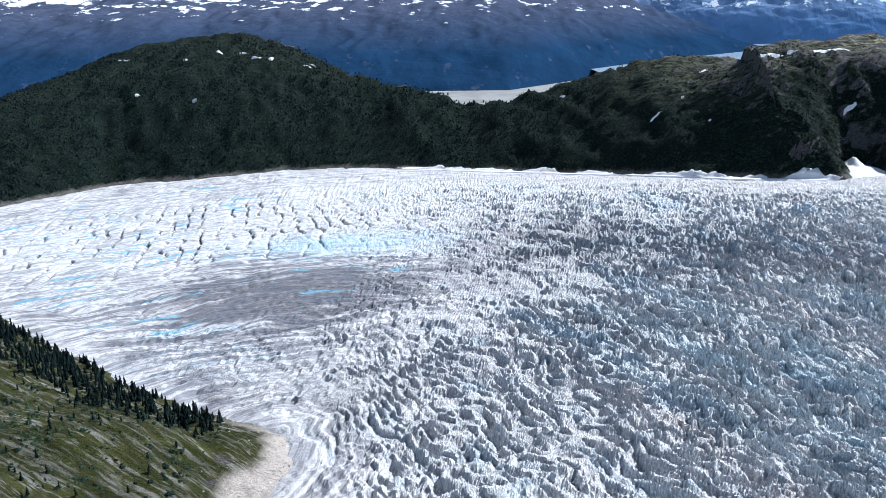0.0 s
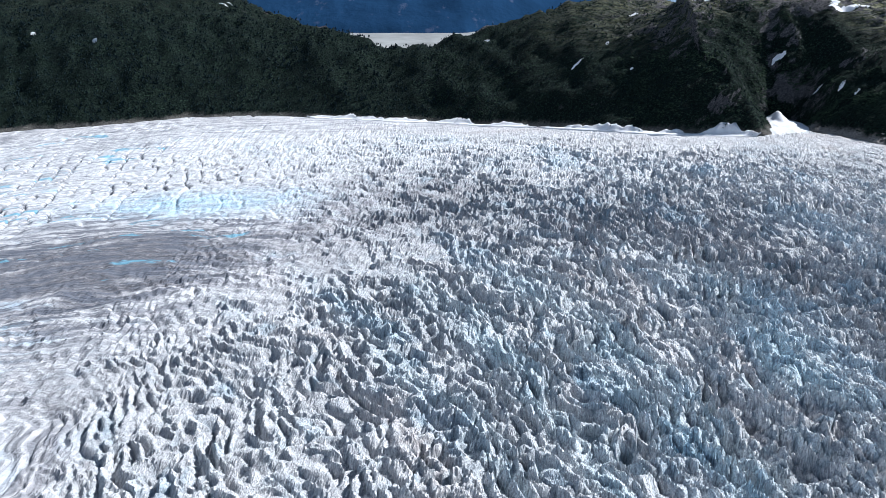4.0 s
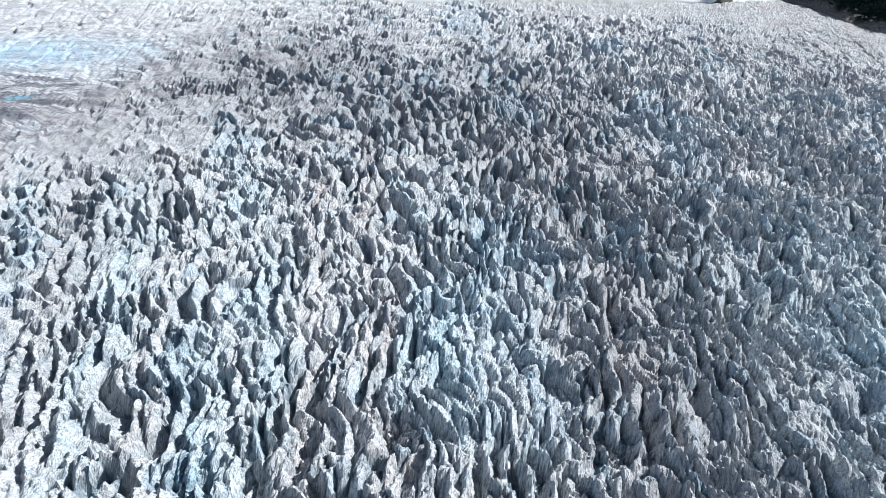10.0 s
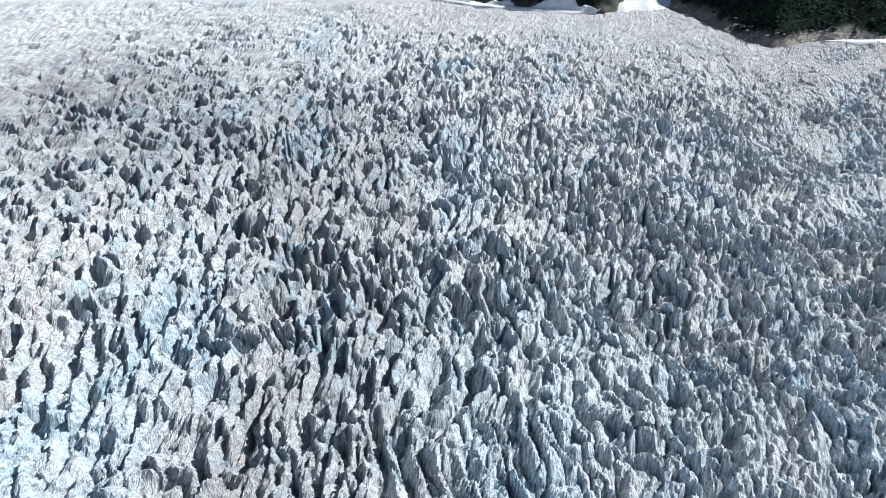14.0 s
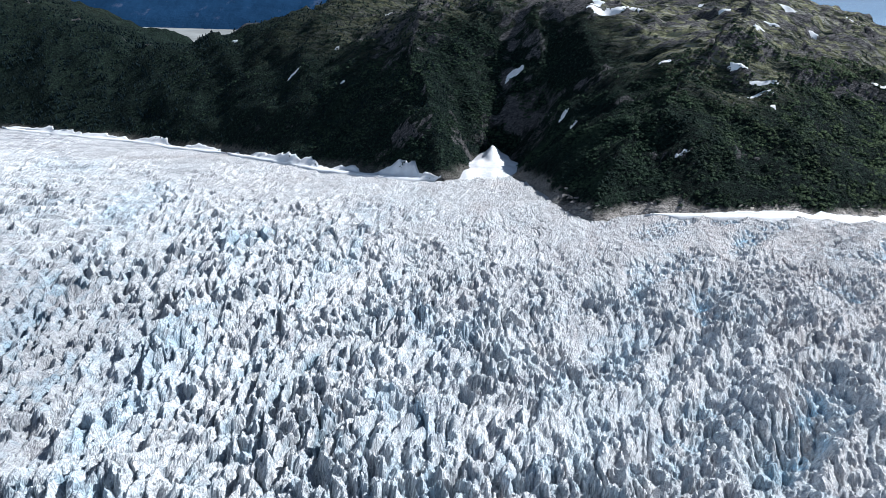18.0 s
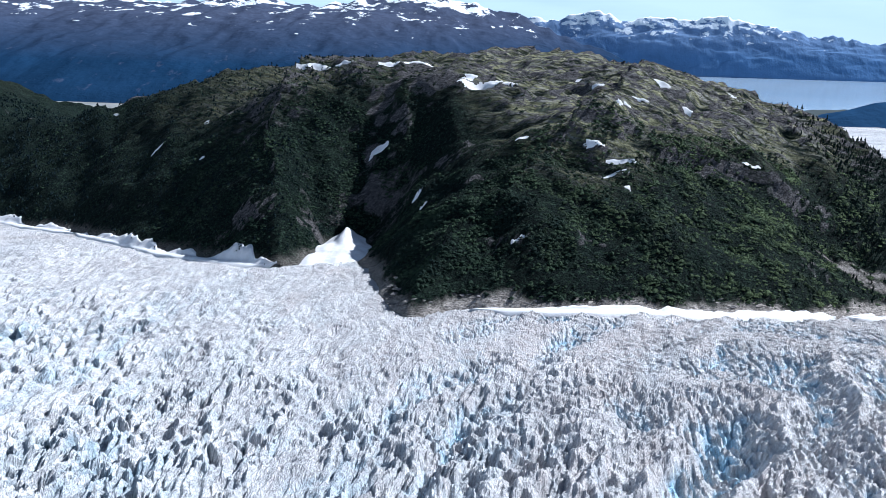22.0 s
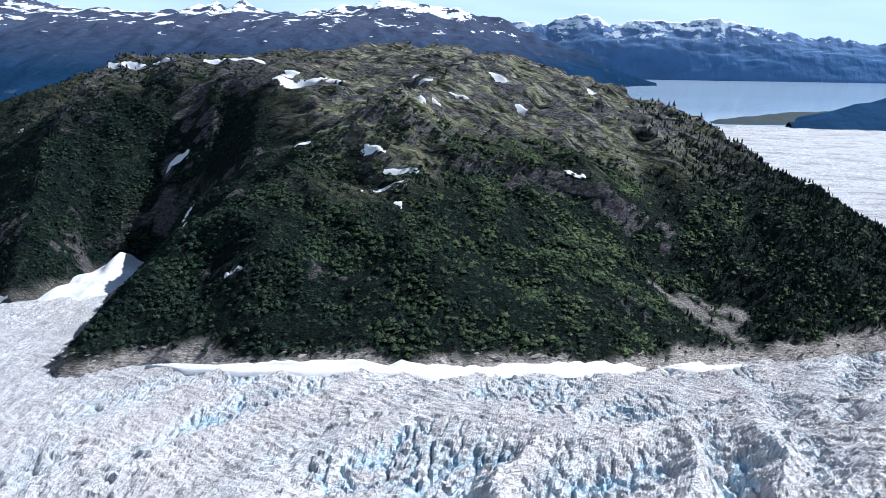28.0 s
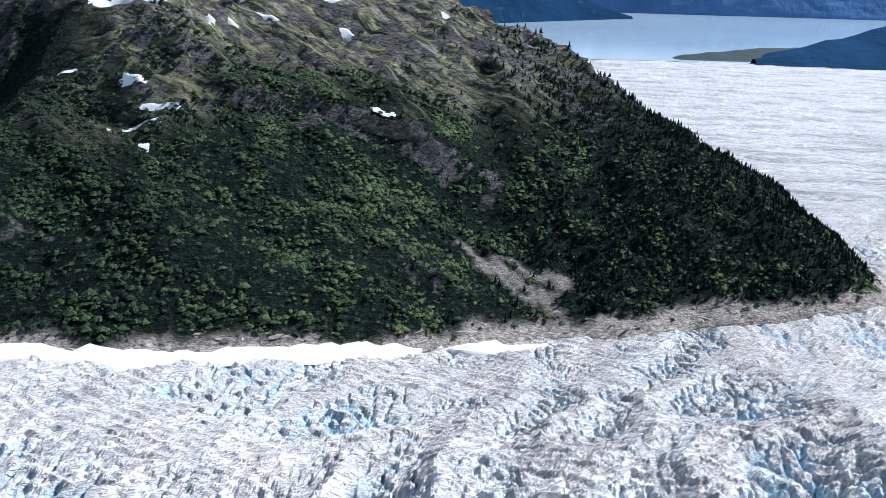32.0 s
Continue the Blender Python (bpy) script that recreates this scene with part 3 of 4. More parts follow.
# ---- the glacier ----
def serac_field(x, y):
    """Relief of the broken ice over its mean surface, with masks for blue ice, dirty ice with painted crevasse shade,
    smooth ice and painted cleft shade.
    """
    mid = 0.607 * np.clip(x, 0, 940) + 380
    slope = np.interp(x, [-200, 100, 200, 300, 450, 600, 700, 950, 1200], [-0.5, -0.35, -0.26, -0.12, -0.04, 0.07, 0.15, 0.5, 0.6])
    wx, wy = fbm(x / 55, y / 55, 101, 3), fbm(x / 55, y / 55, 111, 3)
    across = x - slope * (y - mid) + 6 * wx
    down = y + 8 * wy
    calm = np.exp(-(((x + 190) / 240) ** 2 + ((y - 740) / 300) ** 2))
    calm = np.maximum(calm, step(-40, -300, x) * 0.9)
    calm = np.maximum(calm, 0.85 * step(1060, 1300, y) * step(420, 150, x))
    dl, _, _ = from_shore(x, y, SHORE)
    dn, _, _ = from_shore(x, y, KNOLL)
    edge = np.maximum(step(-230, -15, dl), step(-70, -5, dn))
    by_knoll = step(-85, -20, dn)
    low = step(1000, 1250, y) * step(1000, 1200, x)
    rough = (1 - 0.92 * calm) * (1 - 0.78 * edge) * (1 - 0.85 * low) * np.interp(x, [-150, 60, 180, 320, 480, 600, 760, 1000, 1250], [0.5, 0.78, 0.95, 1.0, 0.95, 0.82, 0.42, 0.24, 0.22])
    rough = 0.55 * rough * np.clip(0.9 + 0.3 * fbm(x / 110, y / 110, 121, 2) + 0.45 * fbm(across / 17, down / 38, 122, 3), 0.35, 1.6)
    # shards split by clefts, each leaning its own way; the side away from the sun is the steep one
    ax = across + 1.5 * gnoise(across / 6.0, down / 11.0, 127) + 0.6 * gnoise(across / 2.4, down / 4.5, 128)
    dw = down + 2.4 * gnoise(across / 7.0, down / 9.0, 129)
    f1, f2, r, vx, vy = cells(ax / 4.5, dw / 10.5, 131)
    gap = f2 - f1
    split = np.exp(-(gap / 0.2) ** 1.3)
    block = (r[..., 2] - 0.4) * 3.8 - vx * (0.8 + 4.6 * r[..., 3]) - vy * (r[..., 2] - 0.35) * 4.5 + 3.4 * (0.6 - f1) - 3.6 * split
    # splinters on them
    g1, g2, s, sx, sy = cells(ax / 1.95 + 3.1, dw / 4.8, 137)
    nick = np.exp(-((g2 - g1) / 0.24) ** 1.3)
    facet = (s[..., 2] - 0.5) * 2.2 - sx * (s[..., 3] * 3.6 - 0.6) - sy * 1.2 * s[..., 2] + 1.6 * (0.6 - g1) - 1.5 * nick
    # long open crevasses down the flow
    crack = np.exp(-(gnoise(across / 15.0, down / 80.0, 139) / 0.06) ** 2) * step(-0.25, 0.25, fbm(x / 45, y / 45, 140, 2))
    swell = 5.0 * fbm(across / 50, down / 130, 141, 3)
    # sharp blades drawn out along the flow
    blade = 8.0 * (0.8 - 2.6 * np.abs(gnoise(ax / 8.0 + 0.3 * wx, dw / 22.0, 133))) + 1.4 * (0.7 - 2.4 * np.abs(gnoise(ax / 2.6, dw / 9.0, 135)))
    # further east the towers stand in no order: crossing blades, steep on all sides
    chaos = step(400, 560, x)
    cross = 7.0 * (0.8 - 2.6 * np.abs(gnoise((ax + 0.55 * dw) / 10.0, (dw - 0.8 * ax) / 17.0, 134))) + 3.5 * (0.7 - 2.4 * np.abs(gnoise((ax - 0.4 * dw) / 4.6, (dw + 0.5 * ax) / 7.5, 136)))
    blade = blade * (1 - 0.6 * chaos) + 0.75 * chaos * cross
    block = block * (1 - 0.35 * chaos)
    z = rough * (0.95 * block + 0.85 * facet + blade + swell - 6.5 * crack) + 0.3 * gnoise(x / 2.1, y / 2.1, 145) * (0.3 + 0.7 * rough)
    # the eastern margin: rolling waves of ice with rows of short blue slots, combed by the flow
    east = step(560, 760, x) * (1 - low)
    p, q = 0.85 * x - 0.53 * y + 9 * wx, 0.53 * x + 0.85 * y
    wave = 1 - 2.4 * np.abs(gnoise(p / 30.0, q / 100.0, 143))
    slot = np.exp(-(gnoise(x / 5.0 + 0.6 * wx, y / 14.0, 147) / 0.15) ** 2) * step(0.7, -0.3, wave + 0.5 * fbm(x / 25, y / 25, 148, 2))
    fibre = gnoise(q / 2.0 + 0.5 * wx, p / 13.0, 149)
    z = z + east * ((8.8 - 7.2 * edge) * wave + 1.0 * fibre - 3.6 * slot * (1 - 0.5 * edge))
    # quiet ice: long folds that sweep round the knoll, open slits and a comb of crevasses
    bend = 380 + np.hypot((x + 100) * 0.8, np.maximum(y - 380, 0)) + 18 * fbm(x / 150, y / 100, 151, 3)
    fold = gnoise(x / 80, bend / 10.0, 153)
    slit = np.exp(-(gnoise(x / 60, bend / 15.0, 157) / 0.06) ** 2) * step(-0.1, 0.3, fbm(x / 90, y / 60, 159, 2))
    spread = np.exp(-(((x + 300) / 470) ** 2 + ((y - 1010 - 0.15 * x) / 200) ** 2) ** 2)
    comb = np.exp(-(np.sin(np.pi * (x + 0.25 * y + 9 * wx) / 21.0) / 0.19) ** 2) * step(-0.3, 0.0, fbm(x / 40, y / 150, 161, 2)) * spread
    quiet = np.maximum(np.clip(calm, 0, 1) * (1 - 0.4 * edge), 0.5 * by_knoll)
    z = z + quiet * ((1 - 0.75 * spread) * (1.8 * fold + 1.0 * (1 - 2 * np.abs(gnoise(x / 34, bend / 5.0, 163))) - 3.4 * slit) - 8.5 * comb)
    z = z + low * (1.6 * gnoise(x / 40, y / 16, 171) + 1.0 * gnoise(x / 12, y / 6, 173))
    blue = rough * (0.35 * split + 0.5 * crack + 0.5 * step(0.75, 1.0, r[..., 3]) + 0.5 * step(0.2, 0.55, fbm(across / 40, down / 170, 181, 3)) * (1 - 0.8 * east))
    pool = np.exp(-(((x + 110) / 115) ** 2 + ((y - 820 + 0.12 * (x + 110)) / 60) ** 2) ** 1.2)
    trough = step(0.35, -0.6, wave + 0.35 * fbm(x / 12, y / 20, 182, 3))
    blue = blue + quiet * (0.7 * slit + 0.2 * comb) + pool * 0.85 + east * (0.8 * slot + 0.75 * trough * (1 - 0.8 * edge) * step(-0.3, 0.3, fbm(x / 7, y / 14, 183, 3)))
    dirt_shade = quiet * (0.18 + 0.5 * step(-0.15, 0.45, fbm(x / 110, bend / 14, 191, 4))) * step(1250, 900, y) * (0.3 + 0.7 * step(-300, -150, x)) * (1 - 0.6 * spread)
    # the comb term paints the crevasses dark; the broad patch is grit
    dirt_shade = dirt_shade + 1.2 * quiet * comb + 1.5 * np.exp(-(((x + 115) / 125) ** 2 + ((y - 640) / 75) ** 2)) * (0.75 + 0.5 * gnoise(x / 60, bend / 7, 193))
    dirt_shade = dirt_shade + 0.8 * quiet * np.exp(-(((x + 110) / 120) ** 2 + ((y - 490) / 75) ** 2)) * (0.7 + 0.6 * gnoise(x / 50, bend / 9, 194))
    dirt_shade = dirt_shade + low * (0.16 + 0.45 * step(0.0, 0.45, fbm(x / 160, y / 30 + x / 200, 197, 4)))
    dirt_shade = dirt_shade + (0.34 * edge + 0.16 * east) * (0.5 + 0.5 * fibre + 0.8 * fbm(across / 14, down / 60, 199, 3))
    # streaks painted in for the darkness of narrow slits
    dirt_shade = dirt_shade + 0.7 * step(-0.1, 0.35, fbm(across / 7, down / 55, 189, 4)) * np.exp(-(((x - 90) / 110) ** 2 + ((y - 800) / 150) ** 2) ** 2)
    dirt_shade = dirt_shade * (1 - 0.85 * pool)
    # melt pools in arcs beside the knoll
    arcs = step(0.12, 0.4, gnoise(x / 48, bend / 8.0, 188)) * np.exp(-(((x + 175) / 75) ** 2 + ((y - 525) / 62) ** 2) ** 1.5)
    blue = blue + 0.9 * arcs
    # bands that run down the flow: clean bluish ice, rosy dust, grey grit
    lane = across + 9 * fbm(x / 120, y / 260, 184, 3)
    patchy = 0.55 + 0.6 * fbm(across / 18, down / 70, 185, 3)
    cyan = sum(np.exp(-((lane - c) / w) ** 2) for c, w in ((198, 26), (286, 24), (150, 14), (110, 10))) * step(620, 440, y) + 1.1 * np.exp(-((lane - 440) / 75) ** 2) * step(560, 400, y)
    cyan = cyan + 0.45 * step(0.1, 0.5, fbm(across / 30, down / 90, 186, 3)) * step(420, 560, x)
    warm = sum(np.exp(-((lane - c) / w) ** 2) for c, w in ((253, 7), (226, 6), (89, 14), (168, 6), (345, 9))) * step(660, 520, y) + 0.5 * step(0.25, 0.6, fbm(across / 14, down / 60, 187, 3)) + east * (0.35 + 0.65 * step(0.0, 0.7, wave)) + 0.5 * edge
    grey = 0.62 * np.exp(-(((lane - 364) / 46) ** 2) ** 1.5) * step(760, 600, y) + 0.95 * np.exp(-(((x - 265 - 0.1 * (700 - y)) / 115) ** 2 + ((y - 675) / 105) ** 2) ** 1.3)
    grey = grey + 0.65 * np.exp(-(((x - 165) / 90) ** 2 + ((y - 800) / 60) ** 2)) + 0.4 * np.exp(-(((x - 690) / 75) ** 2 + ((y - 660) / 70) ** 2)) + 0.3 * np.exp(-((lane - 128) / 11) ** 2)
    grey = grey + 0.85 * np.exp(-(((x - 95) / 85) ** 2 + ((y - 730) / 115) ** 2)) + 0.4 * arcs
    # a broad greyer patch beside the knoll
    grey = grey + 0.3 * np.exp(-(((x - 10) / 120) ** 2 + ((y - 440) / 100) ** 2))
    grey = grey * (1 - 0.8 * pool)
    # where the ice colour is darkened to deepen clefts, nicks and crevasses
    cleft_shade = rough * 1.9 * np.maximum(np.maximum(0.8 * split, 0.5 * nick), crack) + quiet * 0.8 * comb
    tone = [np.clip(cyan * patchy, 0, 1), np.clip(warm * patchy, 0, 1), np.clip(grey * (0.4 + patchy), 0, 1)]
    line = np.where(low > 0.3, 1.9 * y + 0.5 * x + 40 * wx, np.where(x > 560, p, bend))
    combed = np.maximum(quiet * (1 - 0.6 * pool) * (1 - 0.3 * spread), 0.35 * low)
    return z, np.stack([np.clip(blue, 0, 1), np.clip(dirt_shade, 0, 1), np.clip(combed, 0, 1), line, np.clip(cleft_shade, 0, 1), *tone], -1)


def ticks(pieces):
    """Grid lines from (start, end, spacing) pieces."""
    return np.concatenate([np.arange(a, b, s) for a, b, s in pieces])


def ice_band(xs, v, tuck_x=None, tuck_v=None):
    """A strip of the glacier between two lines that run along the flow."""
    gx = np.broadcast_to(xs, (len(v), len(xs)))
    gy = v[:, None] + 0.607 * np.clip(xs, 0, 940)[None, :]
    gz, masks = serac_field(gx, gy)
    gz = gz + ice_level(gx, gy)
    # where two strips overlap, one slips under the other
    if tuck_x is not None:
        gz = gz - 1.6 * (gx > tuck_x)
    if tuck_v is not None:
        gz = gz - 1.6 * (v[:, None] < tuck_v)
    dl, _, _ = from_shore(gx, gy, SHORE)
    dn, _, _ = from_shore(gx, gy, KNOLL)
    seen = (np.maximum(dl, dn) < 22) & ((gy < 2760) | (gx < 900)) & ~((gy > 1500) & (gx < 900))
    return compact(np.stack([gx, gy, gz], -1).reshape(-1, 3), sheet_faces(len(v), len(xs), seen), masks.reshape(-1, 8))


def grow(a, b, rate):
    return a * np.exp(np.arange(0, math.log(b / a) + rate, rate))


BANDS = [ice_band(ticks([(-60, 150, 1.0), (150, 620, 0.66), (620, 1081, 0.85)]), np.concatenate([np.arange(58, 112, 1.0), grow(112, 500, 0.0043)])),
         ice_band(ticks([(-700, -52, 2.6)]), np.concatenate([np.arange(58, 112, 3.0), grow(112, 500, 0.0062)]), -60),
         ice_band(ticks([(1080, 1260, 2.4), (1260, 1700, 8)]), np.concatenate([np.arange(58, 112, 3.0), grow(112, 500, 0.012)])),
         ice_band(ticks([(-1700, -700, 22), (-700, 1150, 1.8), (1150, 1320, 3), (1320, 1700, 8), (1700, 2600, 30)]),
                  np.concatenate([grow(494, 1100, 0.0058), np.arange(1108, 2300, 14)]), None, 499),
         ice_band(ticks([(-1700, 2600, 7)]), np.arange(-420, 62, 6.0))]
count, vv, ff, mm = 0, [], [], []
for a, f, m in BANDS:
    vv.append(a), ff.append(f + count), mm.append(m)
    count += len(a)
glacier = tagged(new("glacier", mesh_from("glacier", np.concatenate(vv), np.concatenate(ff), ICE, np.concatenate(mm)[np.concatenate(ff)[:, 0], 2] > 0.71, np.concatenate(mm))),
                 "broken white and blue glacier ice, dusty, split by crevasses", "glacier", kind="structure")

# ---- the far hills and the near knoll ----
hx = ticks([(-1500, -750, 10), (-750, 480, 6.0), (480, 1260, 3.0), (1260, 1420, 8)])
hy = ticks([(800, 1250, 2.7), (1250, 1420, 5.0), (1420, 2160, 10), (2160, 2420, 20)])
mx, my = np.meshgrid(hx, hy)
mz, md = hills(mx, my)
sl = np.hypot(*np.gradient(mz, hy, hx))
rim = step(-3, 1, md) * step(11, 4, md - 3 * step(900, 1000, mx) + 4 * fbm(mx / 25, my / 25, 201, 3)) * (0.35 + 0.65 * step(560, 700, mx))
bare = step(1.0, 1.5, sl) * 0.5 + 0.35 * step(0.2, 0.6, fbm(mx / 70, my / 40, 205, 4)) * step(30, 90, md)
rim = np.maximum(rim, 0.5 * slab_at(mx, my))
bare = bare + 0.7 * slab_at(mx, my)
gd, ga = along(mx, my, GULLY)
bare = bare + 0.5 * np.exp(-(gd / 9) ** 2)
bare = bare + 0.65 * crag_at(mx, my)
band = 1 - 2.2 * np.abs(gnoise(mx / 34 + 0.5 * gnoise(mx / 50, my / 50, 68), (my + 0.2 * mx) / 11, 69))
bare = bare + step(90, 170, md) * step(0.35, 0.8, band + 0.35 * fbm(mx / 14, my / 7, 209, 3)) * 0.75 * step(350, 550, mx)
high = step(92, 185, md + 30 * fbm(mx / 90, my / 90, 207, 3)) * step(250, 560, mx) * 0.9 + 0.06 * step(220, 320, md)
high = high * (0.4 + 0.6 * step(620, 780, mx))
high = high * (1 - 0.85 * step(960, 1060, mx + 0.25 * (1000 - my)))
keep = md > -14
vv, ff, mm = compact(np.stack([mx, my, mz], -1).reshape(-1, 3), sheet_faces(len(hy), len(hx), keep),
                     np.clip(np.stack([rim, bare, high], -1), 0, 1).reshape(-1, 3))
ground = tagged(new("ground", mesh_from("ground", vv, ff, GROUND, True, mm)),
                "steep rounded hills of dark scrub, heath and ice-scoured rock", "hillside", kind="structure")

kx = np.arange(-900, -60, 4.0)
ky = np.arange(-100, 740, 4.0)
mx, my = np.meshgrid(kx, ky)
mz, md = knoll(mx, my)
rim = step(-3, 1, md) * step(17, 9, md + 5 * fbm(mx / 25, my / 25, 211, 3)) * step(420, 360, my) * step(-260, -160, mx)
bare = 0.62 * step(0.0, 0.5, fbm(mx / 14, my / 9, 215, 4)) * step(60, 30, md) * step(-330, -200, mx) * step(400, 330, my)
high = 0.45 + 0.45 * step(-0.2, 0.5, fbm(mx / 60, my / 40, 217, 3))
vv, ff, mm = compact(np.stack([mx, my, mz], -1).reshape(-1, 3), sheet_faces(len(ky), len(kx), md > -12),
                     np.clip(np.stack([rim, bare, high], -1), 0, 1).reshape(-1, 3))
meadow = tagged(new("ground_knoll", mesh_from("ground_knoll", vv, ff, MEADOW, True, mm)),
                "green meadow knoll with a pale gravel strand at the ice", "hillside", kind="structure")

# ---- valley floor, water, far mountains ----
def flat(name, x0, x1, y0, y1, z, material, label, category):
    a, b = np.meshgrid(np.linspace(x0, x1, 12), np.linspace(y0, y1, 12))
    me = mesh_from(name, np.stack([a, b, np.full(a.shape, z)], -1).reshape(-1, 3), sheet_faces(12, 12), material)
    return tagged(new(name, me), label, category, kind="structure")


flat("valley_floor", -5200, 5200, 1150, 5300, -172, FLATS, "grey silt flats of a wide river valley", "ground")
flat("water", 700, 5200, 2600, 5300, -140, WATER, "pale silty inlet between the mountains", "water")


def ridge_mesh(name, xs, top, foot, crest, back, floor, seed, material, label, rows=70):
    """A mountain range: top(x) is its height, foot(x) and crest(x) say where its face begins and ends."""
    k = np.concatenate([np.linspace(0, 1, rows), [1.15, 1.4]])
    x = np.broadcast_to(xs, (len(k), len(xs)))
    f, c, t = foot(xs)[None, :], crest(xs)[None, :], top(xs)[None, :]
    y = f + (c - f) * np.minimum(k, 1)[:, None] + back * np.maximum(k - 1, 0)[:, None]
    kk = k[:, None] + 0 * x
    e = fbm(x / 420 + 0.2 * kk, 3.2 * kk, seed, 5)
    shape = np.clip(k, 0, 1)[:, None] ** 0.8
    wide = np.convolve(np.pad(t[0], 30, "edge"), np.ones(61) / 61, "valid")[None, :]
    t = np.where(kk < 1, wide + (t - wide) * shape ** 5, t)
    gull = (1 - 2 * np.abs(gnoise(x / 260 + 0.3 * e + 0.3 * kk, 2.4 * kk, seed + 9))) * 0.035 + (1 - 2 * np.abs(gnoise(x / 110 + e - kk, 5 * kk, seed + 11))) * 0.03
    z = floor + (t - floor) * (shape + shape * (1 - shape) * 0.16 * e + gull * shape * (1.15 - shape) * 2)
    z = np.where(k[:, None] > 1, floor + (t - floor) * (1 - (k[:, None] - 1) * 2), z)
    me = mesh_from(name, np.stack([x, y, z], -1).reshape(-1, 3), sheet_faces(len(k), len(xs)), material, True)
    return tagged(new(name, me), label, "mountains", kind="structure")


def left_top(x):
    base = np.interp(x, [-5200, -2143, -1692, -1119, -714, -241, 20, 515, 800, 1131, 1500, 1750, 1900], [300, 235, 245, 178, 160, 225, 165, 240, 215, 140, 20, -80, -165])
    return base + (30 * fbm(x / 260, x * 0, 301, 6) + 22 * (1 - 2 * np.abs(gnoise(x / 130, x * 0, 303)))) * np.clip((base + 170) / 250, 0, 1)


def right_top(x):
    base = np.interp(x, [600, 1131, 1400, 1671, 1850, 2145, 2520, 2987, 3400, 5200], [90, 150, 150, 205, 160, 175, 180, 95, 70, 120])
    return base + 26 * fbm(x / 190, x * 0, 311, 7) + 12 * (1 - 2 * np.abs(gnoise(x / 83 + 0.7 * gnoise(x / 210, x * 0, 315), x * 0, 313)))


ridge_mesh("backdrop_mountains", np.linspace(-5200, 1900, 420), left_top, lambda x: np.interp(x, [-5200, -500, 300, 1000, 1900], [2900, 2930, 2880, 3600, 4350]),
           lambda x: np.interp(x, [-5200, 500, 1900], [4800, 4800, 4420]), 150, -172, 321, HAZED_LEFT, "distant mountains coloured haze-blue, with snow patches along the crest")
ridge_mesh("backdrop_range", np.linspace(500, 5200, 320), right_top, lambda x: 4930 + 0 * x, lambda x: 5120 + 0 * x, 60, -150, 341, HAZED_RIGHT,
           "snow-capped range beyond the inlet, coloured pale blue for haze", 40)
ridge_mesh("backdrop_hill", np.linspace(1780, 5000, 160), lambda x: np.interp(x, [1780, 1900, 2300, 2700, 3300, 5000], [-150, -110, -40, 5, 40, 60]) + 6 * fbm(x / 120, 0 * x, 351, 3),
           lambda x: np.interp(x, [1780, 2400, 5000], [2560, 2450, 2300]), lambda x: np.interp(x, [1780, 2400, 5000], [2620, 2900, 3100]), 500, -150, 361, HAZED_ISLE,
           "dark wooded hill beside the inlet, tinted haze-blue", 30)
ridge_mesh("spit", np.linspace(1560, 2300, 60), lambda x: np.interp(x, [1560, 1620, 1900, 2300], [-146, -135, -122, -118]) + 2 * fbm(x / 60, 0 * x, 371, 3),
           lambda x: 2500 + 0.05 * (x - 1560), lambda x: np.interp(x, [1560, 1900, 2300], [2680, 2850, 2900]), 60, -150, 381, SPIT, "low scrub-covered spit at the glacier's end", 16)

# ---- trees and shrubs ----
def conifer_arrays(tiers, sides, seed, ragged=0.25):
    """Crown of a spruce one metre high: ragged drooping tiers. Returns verts, faces (triangles)."""
    r = np.random.default_rng(seed)
    vs, fs = [], []
    for i in range(tiers):
        k = i / tiers
        top, low = min(1.0, 0.22 + 0.80 * (k + 1.35 / tiers)), 0.08 + 0.84 * k
        rad = 0.20 * (1 - k) ** 0.85 + 0.015
        o = len(vs)
        vs.append((r.normal(0, 0.006), r.normal(0, 0.006), top))
        turn = r.random() * 6.28
        for j in range(sides):
            a = turn + 6.2832 * j / sides
            q = rad * (1 + ragged * r.normal()) * (1.15 if j % 2 else 0.62)
            vs.append((q * math.cos(a), q * math.sin(a), low + 0.05 * r.normal() * (1 - k) + (0.0 if j % 2 else 0.05)))
        for j in range(sides):
            fs.append((o, o + 1 + j, o + 1 + (j + 1) % sides))
    return np.array(vs), np.array(fs)


